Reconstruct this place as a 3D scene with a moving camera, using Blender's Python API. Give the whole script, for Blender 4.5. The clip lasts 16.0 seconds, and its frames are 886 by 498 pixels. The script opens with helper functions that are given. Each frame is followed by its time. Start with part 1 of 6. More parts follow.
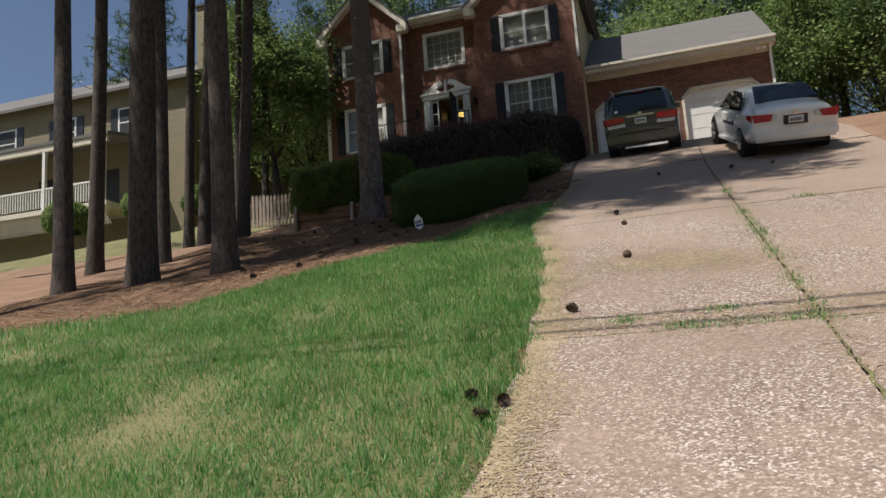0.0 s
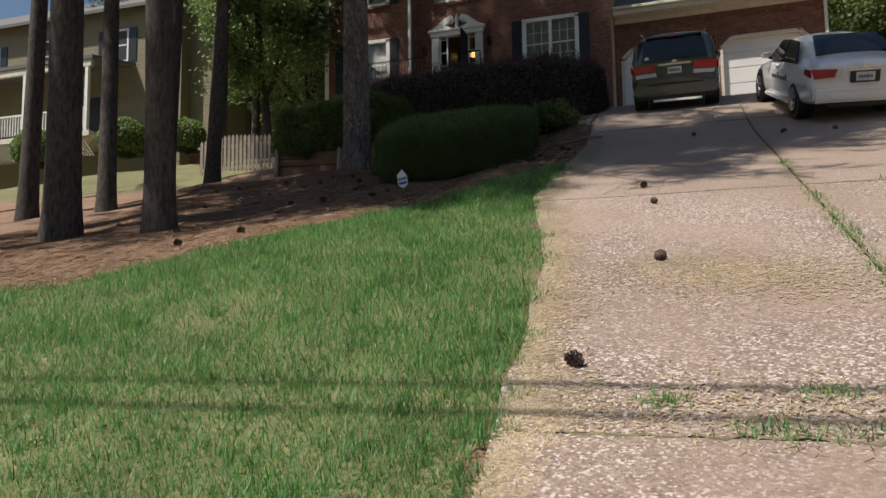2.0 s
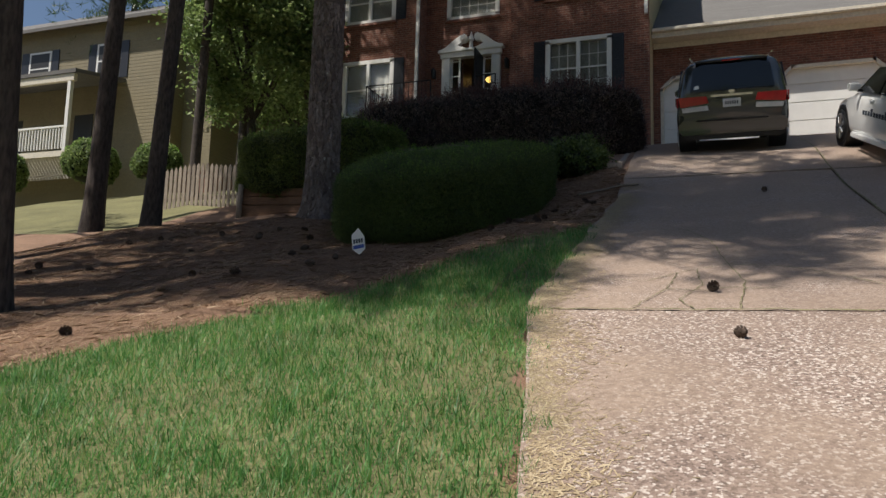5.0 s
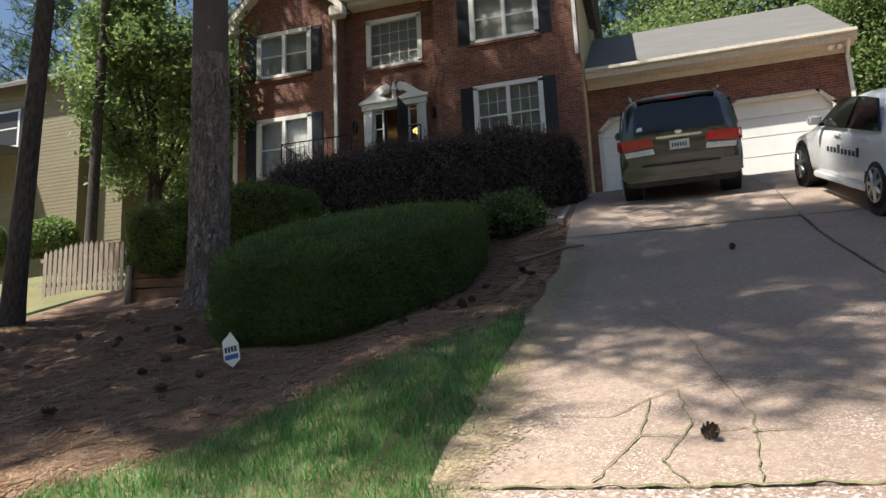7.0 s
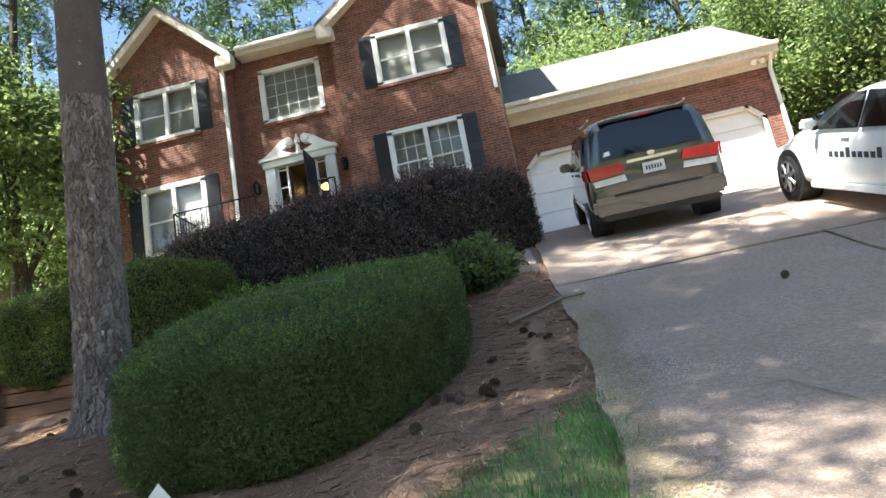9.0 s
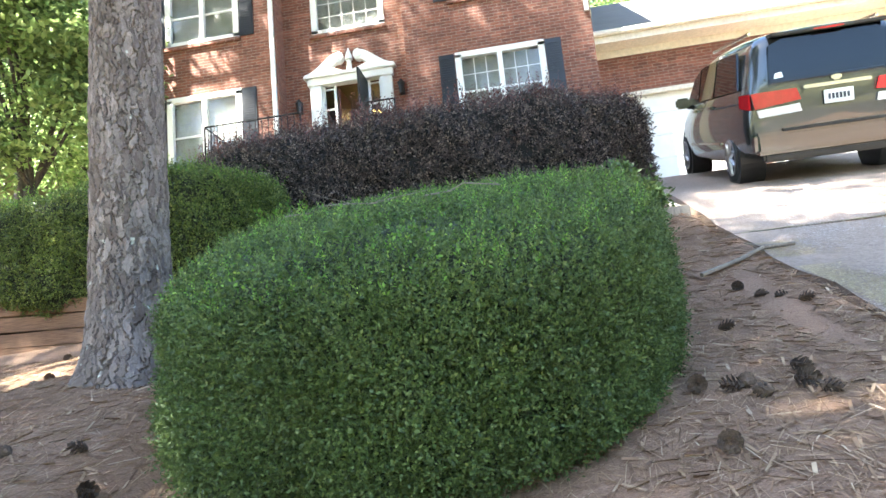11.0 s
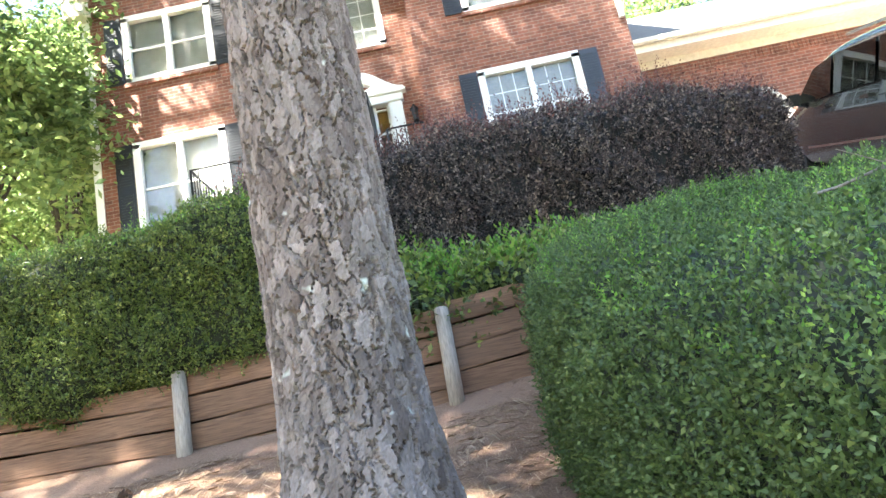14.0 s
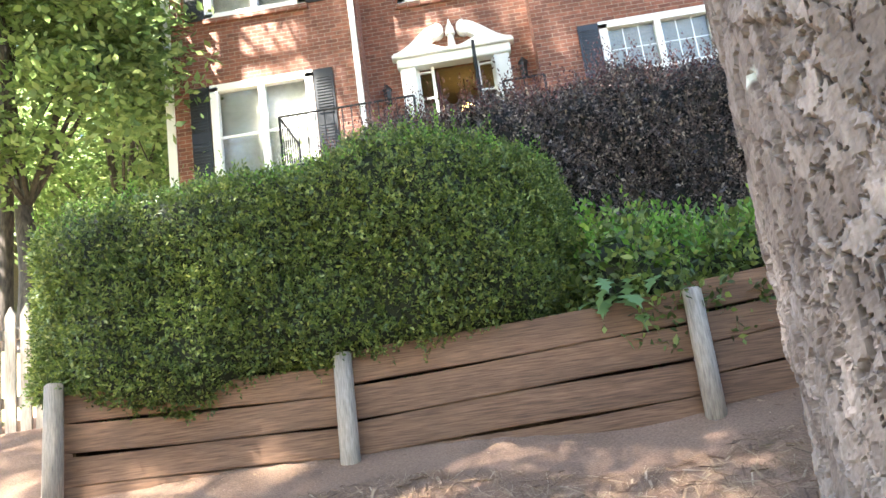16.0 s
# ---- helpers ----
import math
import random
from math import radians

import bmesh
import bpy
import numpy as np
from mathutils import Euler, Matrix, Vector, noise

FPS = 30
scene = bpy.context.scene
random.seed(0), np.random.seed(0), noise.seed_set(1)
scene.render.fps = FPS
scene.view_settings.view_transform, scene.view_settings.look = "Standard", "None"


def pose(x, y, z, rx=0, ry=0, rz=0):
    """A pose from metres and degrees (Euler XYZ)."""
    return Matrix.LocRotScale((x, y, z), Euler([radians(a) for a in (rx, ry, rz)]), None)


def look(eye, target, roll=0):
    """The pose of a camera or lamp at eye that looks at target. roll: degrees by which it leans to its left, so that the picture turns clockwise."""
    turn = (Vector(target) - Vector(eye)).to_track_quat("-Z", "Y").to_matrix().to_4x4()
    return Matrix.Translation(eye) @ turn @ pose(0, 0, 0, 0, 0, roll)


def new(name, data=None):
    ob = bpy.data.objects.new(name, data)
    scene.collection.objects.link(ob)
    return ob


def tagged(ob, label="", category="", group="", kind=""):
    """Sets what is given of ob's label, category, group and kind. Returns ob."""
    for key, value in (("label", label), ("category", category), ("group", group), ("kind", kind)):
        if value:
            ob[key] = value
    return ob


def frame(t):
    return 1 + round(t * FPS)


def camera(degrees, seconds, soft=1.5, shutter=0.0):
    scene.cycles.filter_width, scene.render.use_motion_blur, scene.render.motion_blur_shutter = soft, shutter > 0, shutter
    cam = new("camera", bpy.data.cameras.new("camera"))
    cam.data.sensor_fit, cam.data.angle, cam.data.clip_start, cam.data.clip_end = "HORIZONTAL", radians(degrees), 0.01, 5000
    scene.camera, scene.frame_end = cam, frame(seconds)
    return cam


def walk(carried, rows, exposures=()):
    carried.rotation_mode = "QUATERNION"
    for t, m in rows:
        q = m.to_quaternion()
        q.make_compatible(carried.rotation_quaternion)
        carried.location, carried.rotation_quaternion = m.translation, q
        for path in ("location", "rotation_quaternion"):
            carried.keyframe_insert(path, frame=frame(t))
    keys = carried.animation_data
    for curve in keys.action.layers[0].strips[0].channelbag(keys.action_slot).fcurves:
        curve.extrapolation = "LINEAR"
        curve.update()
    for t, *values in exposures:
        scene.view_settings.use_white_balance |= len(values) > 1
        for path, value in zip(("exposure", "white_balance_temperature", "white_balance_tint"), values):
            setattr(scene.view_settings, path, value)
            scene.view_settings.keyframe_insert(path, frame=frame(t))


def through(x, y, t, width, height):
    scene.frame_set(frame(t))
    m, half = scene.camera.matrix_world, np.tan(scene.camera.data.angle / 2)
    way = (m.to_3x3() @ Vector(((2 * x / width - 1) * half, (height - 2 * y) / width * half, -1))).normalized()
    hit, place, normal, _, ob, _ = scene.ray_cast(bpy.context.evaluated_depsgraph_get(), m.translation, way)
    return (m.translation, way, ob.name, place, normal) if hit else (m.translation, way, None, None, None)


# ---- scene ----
# ---- camera and walk ----
cam = camera(59.2, 16.0)
PATH = [
    (0, (-0.19, 0.467, 0.676), (-0.756, 2.355, 1.02), -3.9),
    (0.5, (-0.218, 1.054, 0.801), (-0.757, 2.958, 1.095), -2.0),
    (1, (-0.242, 1.648, 1.052), (-0.734, 3.567, 1.325), -2.4),
    (1.5, (-0.287, 2.24, 1.236), (-0.769, 4.154, 1.558), 0.4),
    (2, (-0.451, 2.91, 1.403), (-1.06, 4.804, 1.608), -0.8),
    (2.5, (-0.506, 3.509, 1.602), (-1.055, 5.423, 1.796), -2.0),
    (3, (-0.593, 4.093, 1.765), (-1.139, 6.006, 1.967), 0.4),
    (3.5, (-0.704, 4.749, 2.001), (-1.337, 6.636, 2.196), -1.5),
    (4, (-0.729, 5.32, 2.229), (-1.341, 7.211, 2.455), -2.1),
    (4.2, (-0.772, 5.569, 2.282), (-1.381, 7.457, 2.535), -0.4),
    (6.3, (-1.049, 7.713, 2.975), (-1.743, 9.569, 3.253), 1.9),
    (6.5, (-1.061, 7.895, 3.02), (-1.695, 9.773, 3.289), -0.5),
    (7, (-1.114, 8.409, 3.27), (-1.65, 10.296, 3.664), -2.6),
    (7.5, (-1.431, 8.912, 3.466), (-1.715, 10.824, 3.977), -4.9),
    (8, (-1.714, 9.417, 3.582), (-1.928, 11.316, 4.17), -8.6),
    (8.5, (-2.099, 9.86, 3.731), (-2.341, 11.769, 4.278), -10.1),
    (8.7, (-2.247, 10.007, 3.787), (-2.491, 11.921, 4.317), -10.8),
    (10.8, (-3.768, 12.169, 4.218), (-4.015, 14.112, 4.626), -4.2),
    (11, (-3.988, 12.388, 4.25), (-4.264, 14.326, 4.66), -5.6),
    (11.5, (-4.53, 12.889, 4.442), (-4.803, 14.811, 4.924), -7.4),
    (12, (-4.978, 13.379, 4.671), (-5.196, 15.28, 5.252), -7.2),
    (12.5, (-5.386, 13.663, 4.722), (-5.547, 15.582, 5.261), -10.0),
    (13, (-5.703, 13.859, 4.738), (-5.715, 15.807, 5.195), -10.8),
    (13.5, (-6.09, 14.309, 4.899), (-6.094, 16.248, 5.389), -9.4),
    (14, (-6.475, 14.526, 4.956), (-6.512, 16.458, 5.472), -11.4),
    (14.5, (-6.876, 14.92, 5.095), (-6.877, 16.845, 5.637), -8.0),
    (15, (-7.21, 15.249, 5.266), (-7.298, 17.153, 5.875), -9.2),
    (15.5, (-7.648, 15.395, 5.35), (-7.709, 17.298, 5.96), -11.0),
    (16, (-7.857, 15.845, 5.432), (-7.958, 17.787, 5.899), -7.9),
]

walk(cam, [(t, look(eye, target, roll)) for t, eye, target, roll in PATH],
     exposures=[(0, 0.2, 6500, 10), (4.2, 0.2, 6500, 10), (6.5, 0.6, 6450, 9), (7.0, 0.95, 6450, 8), (7.6, 1.6, 6350, 7), (8.6, 2.1, 6300, 6), (10.8, 3.65, 6250, 5), (12.0, 4.2, 6250, 5), (16.0, 4.05, 6500, 7)])

# ---- light: high sun from behind and the street's side, clear sky ----
SUN = Vector((-0.37, -0.35, 0.86)).normalized()
elev, azim = math.asin(SUN.z), math.atan2(SUN.x, SUN.y)
world = bpy.data.worlds.new("sky")
scene.world = world
world.use_nodes = True
wt = world.node_tree
sky = wt.nodes.new("ShaderNodeTexSky")
sky.sky_type, sky.sun_disc, sky.sun_elevation, sky.sun_rotation = "NISHITA", False, elev, azim
sky.dust_density, sky.ozone_density = 1.0, 1.5
wt.links.new(sky.outputs["Color"], wt.nodes["Background"].inputs["Color"])
wt.nodes["Background"].inputs["Strength"].default_value = 0.07
sun = new("sun", bpy.data.lights.new("sun", "SUN"))
sun.data.energy, sun.data.angle, sun.data.color = 4.8, radians(0.53), (1.0, 0.94, 0.85)
sun.matrix_world = look(SUN * 60, (0, 0, 0))

# ---- materials ----
def nodes_of(name):
    m = bpy.data.materials.new(name)
    m.use_nodes = True
    return m, m.node_tree, m.node_tree.nodes["Principled BSDF"]


def noise_at(nt, scale, detail=4.0, stretch=None, rough=0.55):
    tc = nt.nodes.new("ShaderNodeTexCoord")
    n = nt.nodes.new("ShaderNodeTexNoise")
    n.inputs["Scale"].default_value, n.inputs["Detail"].default_value, n.inputs["Roughness"].default_value = scale, detail, rough
    if stretch:
        mp = nt.nodes.new("ShaderNodeMapping")
        mp.inputs["Scale"].default_value = stretch
        nt.links.new(tc.outputs["Object"], mp.inputs["Vector"])
        nt.links.new(mp.outputs["Vector"], n.inputs["Vector"])
    else:
        nt.links.new(tc.outputs["Object"], n.inputs["Vector"])
    return n


def ramp(nt, fac, stops):
    r = nt.nodes.new("ShaderNodeValToRGB")
    els = r.color_ramp.elements
    while len(els) < len(stops):
        els.new(0.5)
    for e, (p, c) in zip(els, stops):
        e.position, e.color = p, (*c, 1)
    nt.links.new(fac, r.inputs["Fac"])
    return r


def blend(nt, kind, fac, a, b):
    m = nt.nodes.new("ShaderNodeMix")
    m.data_type, m.blend_type = "RGBA", kind
    for sock, v in ((m.inputs[0], fac), (m.inputs[6], a), (m.inputs[7], b)):
        if hasattr(v, "is_linked"):
            nt.links.new(v, sock)
        elif isinstance(v, tuple):
            sock.default_value = (*v, 1)
        else:
            sock.default_value = v
    return m.outputs[2]


def bump(nt, bsdf, height, strength, dist):
    b = nt.nodes.new("ShaderNodeBump")
    b.inputs["Strength"].default_value, b.inputs["Distance"].default_value = strength, dist
    nt.links.new(height, b.inputs["Height"])
    nt.links.new(b.outputs["Normal"], bsdf.inputs["Normal"])


def surface(name, dark, light, scale, fine=60.0, roughness=0.75, relief=0.3, dist=0.004, stretch=None, stain=0.35, metallic=0.0, coat=0.0):
    """Two scales of tone: broad stains and fine grain, with relief."""
    m, nt, b = nodes_of(name)
    broad, grain = noise_at(nt, scale, 5, stretch), noise_at(nt, fine, 3, stretch)
    base = ramp(nt, grain.outputs["Fac"], [(0.3, dark), (0.7, light)])
    tone = ramp(nt, broad.outputs["Fac"], [(0.3, (1 - stain,) * 3), (0.7, (1, 1, 1))])
    nt.links.new(blend(nt, "MULTIPLY", 1.0, base.outputs["Color"], tone.outputs["Color"]), b.inputs["Base Color"])
    b.inputs["Roughness"].default_value, b.inputs["Metallic"].default_value = roughness, metallic
    b.inputs["Coat Weight"].default_value = coat
    bump(nt, b, grain.outputs["Fac"], relief, dist)
    return m


def foliage(name, stops, through=0.35, roughness=0.45):
    """Leaf stuff: tone by leaf, some light through the blade."""
    m, nt, b = nodes_of(name)
    g = nt.nodes.new("ShaderNodeNewGeometry")
    r = ramp(nt, g.outputs["Random Per Island"], stops)
    patch = noise_at(nt, 1.7, 3)
    tone = ramp(nt, patch.outputs["Fac"], [(0.3, (0.72, 0.74, 0.66)), (0.7, (1.1, 1.08, 1.0))])
    col = blend(nt, "MULTIPLY", 1.0, r.outputs["Color"], tone.outputs["Color"])
    nt.links.new(col, b.inputs["Base Color"])
    b.inputs["Roughness"].default_value = roughness
    t = nt.nodes.new("ShaderNodeBsdfTranslucent")
    nt.links.new(col, t.inputs["Color"])
    mix = nt.nodes.new("ShaderNodeMixShader")
    mix.inputs[0].default_value = through
    nt.links.new(b.outputs[0], mix.inputs[1])
    nt.links.new(t.outputs[0], mix.inputs[2])
    nt.links.new(mix.outputs[0], nt.nodes["Material Output"].inputs["Surface"])
    return m


def brick_material(name):
    m, nt, b = nodes_of(name)
    tc = nt.nodes.new("ShaderNodeTexCoord")
    sep, comb = nt.nodes.new("ShaderNodeSeparateXYZ"), nt.nodes.new("ShaderNodeCombineXYZ")
    add = nt.nodes.new("ShaderNodeMath")
    nt.links.new(tc.outputs["Object"], sep.inputs[0])
    nt.links.new(sep.outputs["X"], add.inputs[0])
    nt.links.new(sep.outputs["Y"], add.inputs[1])
    nt.links.new(add.outputs[0], comb.inputs["X"])
    nt.links.new(sep.outputs["Z"], comb.inputs["Y"])
    t = nt.nodes.new("ShaderNodeTexBrick")
    t.inputs["Scale"].default_value = 1.0
    t.inputs["Brick Width"].default_value, t.inputs["Row Height"].default_value = 0.205, 0.068
    t.inputs["Mortar Size"].default_value, t.inputs["Mortar Smooth"].default_value = 0.006, 0.3
    t.inputs["Color1"].default_value, t.inputs["Color2"].default_value = (0.25, 0.098, 0.062, 1), (0.145, 0.055, 0.038, 1)
    t.inputs["Mortar"].default_value = (0.29, 0.22, 0.175, 1)
    nt.links.new(comb.outputs[0], t.inputs["Vector"])
    spot, broad = noise_at(nt, 9, 4), noise_at(nt, 0.7, 4)
    tone = ramp(nt, spot.outputs["Fac"], [(0.3, (0.72, 0.7, 0.7)), (0.7, (1.15, 1.12, 1.1))])
    tone2 = ramp(nt, broad.outputs["Fac"], [(0.3, (0.85, 0.83, 0.82)), (0.7, (1.05, 1.05, 1.05))])
    c = blend(nt, "MULTIPLY", 1.0, t.outputs["Color"], tone.outputs["Color"])
    nt.links.new(blend(nt, "MULTIPLY", 1.0, c, tone2.outputs["Color"]), b.inputs["Base Color"])
    b.inputs["Roughness"].default_value = 0.85
    inv = nt.nodes.new("ShaderNodeMath")
    inv.operation, inv.inputs[0].default_value = "SUBTRACT", 1.0
    nt.links.new(t.outputs["Fac"], inv.inputs[1])
    bump(nt, b, inv.outputs[0], 0.7, 0.008)
    return m


def concrete_material(name, worn_from=0.42, worn_to=0.62, size=75):
    """Exposed aggregate: pale and brown pebbles in a tan paste, with stains."""
    m, nt, b = nodes_of(name)
    tc = nt.nodes.new("ShaderNodeTexCoord")
    v = nt.nodes.new("ShaderNodeTexVoronoi")
    v.inputs["Scale"].default_value = size
    nt.links.new(tc.outputs["Object"], v.inputs["Vector"])
    pick = nt.nodes.new("ShaderNodeSeparateColor")
    nt.links.new(v.outputs["Color"], pick.inputs[0])
    peb = ramp(nt, pick.outputs["Red"], [(0.0, (0.13, 0.095, 0.08)), (0.35, (0.25, 0.185, 0.155)), (0.78, (0.36, 0.28, 0.235)), (0.93, (0.66, 0.60, 0.55))])
    worn = noise_at(nt, 0.8, 6, None, 0.65)
    wear = ramp(nt, worn.outputs["Fac"], [(worn_from, (0, 0, 0)), (worn_to, (1, 1, 1))])
    paste = noise_at(nt, 22, 5)
    pcol = ramp(nt, paste.outputs["Fac"], [(0.3, (0.25, 0.185, 0.14)), (0.7, (0.40, 0.31, 0.245))])
    half = nt.nodes.new("ShaderNodeMath")
    half.operation, half.inputs[1].default_value = "MULTIPLY", 0.8
    nt.links.new(wear.outputs["Color"], half.inputs[0])
    c = blend(nt, "MIX", half.outputs[0], peb.outputs["Color"], pcol.outputs["Color"])
    st = noise_at(nt, 0.35, 4)
    tone = ramp(nt, st.outputs["Fac"], [(0.3, (0.78, 0.75, 0.74)), (0.7, (1.05, 1.03, 1.0))])
    nt.links.new(blend(nt, "MULTIPLY", 1.0, c, tone.outputs["Color"]), b.inputs["Base Color"])
    b.inputs["Roughness"].default_value = 0.8
    bump(nt, b, v.outputs["Distance"], 0.4, 0.006)
    return m


def bark_material(name):
    """Grey to reddish plates, each of its own tone, with fine grain and pale lichen spots."""
    m, nt, b = nodes_of(name)
    at = nt.nodes.new("ShaderNodeAttribute")
    at.attribute_name = "plate"
    base = ramp(nt, at.outputs["Fac"], [(0.1, (0.115, 0.09, 0.08)), (0.45, (0.185, 0.152, 0.138)), (0.8, (0.25, 0.212, 0.196)), (0.98, (0.33, 0.275, 0.25))])
    grain, broad, spot = noise_at(nt, 90, 4, (1, 1, 0.4)), noise_at(nt, 5, 4), noise_at(nt, 9.0, 2)
    t1 = ramp(nt, grain.outputs["Fac"], [(0.3, (0.72, 0.70, 0.69)), (0.7, (1.12, 1.12, 1.12))])
    t2 = ramp(nt, broad.outputs["Fac"], [(0.3, (0.82, 0.80, 0.78)), (0.7, (1.06, 1.06, 1.06))])
    c = blend(nt, "MULTIPLY", 1.0, base.outputs["Color"], t1.outputs["Color"])
    c = blend(nt, "MULTIPLY", 1.0, c, t2.outputs["Color"])
    lichen = ramp(nt, spot.outputs["Fac"], [(0.70, (0, 0, 0)), (0.76, (1, 1, 1))])
    nt.links.new(blend(nt, "MIX", lichen.outputs["Color"], c, (0.50, 0.52, 0.47)), b.inputs["Base Color"])
    b.inputs["Roughness"].default_value = 0.95
    bump(nt, b, grain.outputs["Fac"], 0.7, 0.003)
    return m


def plain(name, colour, roughness=0.5, metallic=0.0, coat=0.0, grain=0.12, scale=14.0):
    return surface(name, tuple(c * (1 - grain) for c in colour), tuple(min(1, c * (1 + grain)) for c in colour), scale * 0.15, scale, roughness, 0.08, 0.002, None, 0.12, metallic, coat)


def glass_material(name, tint, rough=0.02):
    m, nt, b = nodes_of(name)
    b.inputs["Base Color"].default_value = (*tint, 1)
    b.inputs["Roughness"].default_value, b.inputs["Transmission Weight"].default_value, b.inputs["IOR"].default_value = rough, 1.0, 1.45
    return m


def glow(name, colour, strength):
    m, nt, b = nodes_of(name)
    b.inputs["Base Color"].default_value = (*colour, 1)
    b.inputs["Emission Color"].default_value = (*colour, 1)
    b.inputs["Emission Strength"].default_value = strength
    return m


BRICK = brick_material("red_brick")
CONCRETE = concrete_material("aggregate_concrete")
WORN_CONCRETE = concrete_material("worn_concrete", 0.26, 0.5, 110)
STREET = surface("asphalt", (0.035, 0.035, 0.036), (0.075, 0.073, 0.07), 0.6, 90)
SOIL = surface("lawn_soil", (0.12, 0.12, 0.05), (0.26, 0.24, 0.11), 1.2, 35, 0.95, 0.5, 0.02)
STRAW = surface("pine_straw", (0.20, 0.115, 0.075), (0.42, 0.265, 0.175), 0.9, 70, 0.95, 0.7, 0.02, (1, 2.5, 1))
GRASS = foliage("grass_blade", [(0.0, (0.06, 0.20, 0.05)), (0.5, (0.11, 0.31, 0.085)), (0.86, (0.21, 0.38, 0.11)), (0.97, (0.46, 0.43, 0.22))], 0.4, 0.5)
BOX_LEAF = foliage("boxwood_leaf", [(0.0, (0.042, 0.070, 0.022)), (0.5, (0.088, 0.138, 0.040)), (0.9, (0.135, 0.19, 0.056)), (1.0, (0.20, 0.25, 0.08))], 0.3, 0.55)
FRESH_LEAF = foliage("fresh_leaf", [(0.0, (0.11, 0.23, 0.035)), (0.6, (0.19, 0.36, 0.06)), (1.0, (0.34, 0.46, 0.10))], 0.45, 0.6)
PRIVET_LEAF = foliage("privet_leaf", [(0.0, (0.045, 0.075, 0.018)), (0.5, (0.11, 0.155, 0.036)), (0.88, (0.21, 0.26, 0.06)), (1.0, (0.36, 0.39, 0.13))], 0.3, 0.4)
PLUM_LEAF = foliage("plum_leaf", [(0.0, (0.030, 0.022, 0.025)), (0.5, (0.080, 0.058, 0.060)), (0.85, (0.18, 0.135, 0.13)), (1.0, (0.42, 0.34, 0.30))], 0.3, 0.35)
RED_LEAF = foliage("wine_leaf", [(0.0, (0.06, 0.02, 0.022)), (0.6, (0.14, 0.05, 0.05)), (1.0, (0.25, 0.13, 0.12))], 0.35)
TREE_LEAF = foliage("broad_leaf", [(0.0, (0.11, 0.17, 0.06)), (0.5, (0.20, 0.29, 0.105)), (1.0, (0.36, 0.44, 0.19))], 0.5, 0.55)
WEED_LEAF = foliage("weed_leaf", [(0.0, (0.12, 0.22, 0.09)), (1.0, (0.24, 0.36, 0.16))], 0.4, 0.5)
NEEDLE = foliage("pine_needle", [(0.0, (0.025, 0.065, 0.022)), (0.5, (0.05, 0.11, 0.035)), (1.0, (0.11, 0.17, 0.05))], 0.25)
# The neighbour's cream siding, with tree shade darkened into its colour.
SHADED_SIDING = surface("shaded_cream_siding", (0.21, 0.178, 0.112), (0.29, 0.248, 0.155), 0.8, 30, 0.7, 0.1, 0.002, None, 0.15)
# Near-black colour puts the shade between leaves into the hedge interiors.
INNER_SHADE = plain("hedge_inner_shade", (0.018, 0.022, 0.010), 0.95)
# Blackish core colour paints the deep shade within the plum hedge.
PLUM_INNER_SHADE = plain("plum_inner_shade", (0.010, 0.009, 0.009), 0.95)
BARK = bark_material("pine_bark")
DARK_BARK = surface("dark_bark", (0.035, 0.028, 0.026), (0.12, 0.095, 0.082), 2.0, 24, 0.95, 0.8, 0.012, (1, 1, 0.3), 0.4)
TWIG = surface("dry_twig", (0.13, 0.10, 0.08), (0.30, 0.25, 0.2), 4, 60)
CONE = surface("pine_cone_scale", (0.06, 0.04, 0.03), (0.17, 0.12, 0.09), 20, 120, 0.9)
TIMBER = surface("weathered_timber", (0.115, 0.058, 0.034), (0.31, 0.17, 0.098), 0.8, 16, 0.85, 0.5, 0.004, (0.35, 2, 7), 0.45)
POST_WOOD = surface("grey_post", (0.26, 0.21, 0.17), (0.48, 0.40, 0.33), 2, 22, 0.9, 0.4, 0.004, (6, 6, 0.6), 0.35)
WHITE = plain("white_paint", (0.80, 0.79, 0.76), 0.45, 0.0, 0.0, 0.03, 5.0)
TRIM = plain("cream_trim", (0.68, 0.62, 0.52), 0.5)
SIDING = surface("cream_siding", (0.50, 0.44, 0.28), (0.60, 0.53, 0.35), 0.8, 30, 0.7, 0.1, 0.002, None, 0.15)
SHUTTER = plain("black_shutter", (0.018, 0.019, 0.024), 0.4)
IRON = plain("black_iron", (0.015, 0.015, 0.016), 0.5, 0.4)
SHINGLE = surface("grey_shingle", (0.10, 0.096, 0.094), (0.23, 0.222, 0.215), 0.9, 40, 0.95, 0.5, 0.008, (1, 5, 1), 0.25)
GLASS = glass_material("window_glass", (0.92, 0.95, 0.95))
CAR_GLASS = glass_material("tinted_glass", (0.05, 0.06, 0.062))
BLIND = plain("window_blind", (0.36, 0.35, 0.32), 0.8)
ROOM = plain("dim_room", (0.16, 0.14, 0.12), 0.9)
DOOR_RED = plain("dark_red_door", (0.10, 0.03, 0.025), 0.4)
VAN_PAINT = plain("grey_green_metallic", (0.055, 0.062, 0.066), 0.22, 0.6, 1.0, 0.05)
CAR_PAINT = plain("white_car_paint", (0.80, 0.80, 0.79), 0.3, 0.0, 1.0, 0.02)
BLACK = plain("black_plastic", (0.018, 0.018, 0.019), 0.5)
RUBBER = plain("tyre_rubber", (0.02, 0.02, 0.021), 0.85)
ALLOY = plain("alloy_wheel", (0.55, 0.55, 0.56), 0.3, 0.9)
CHROME = plain("chrome", (0.7, 0.7, 0.72), 0.12, 1.0)
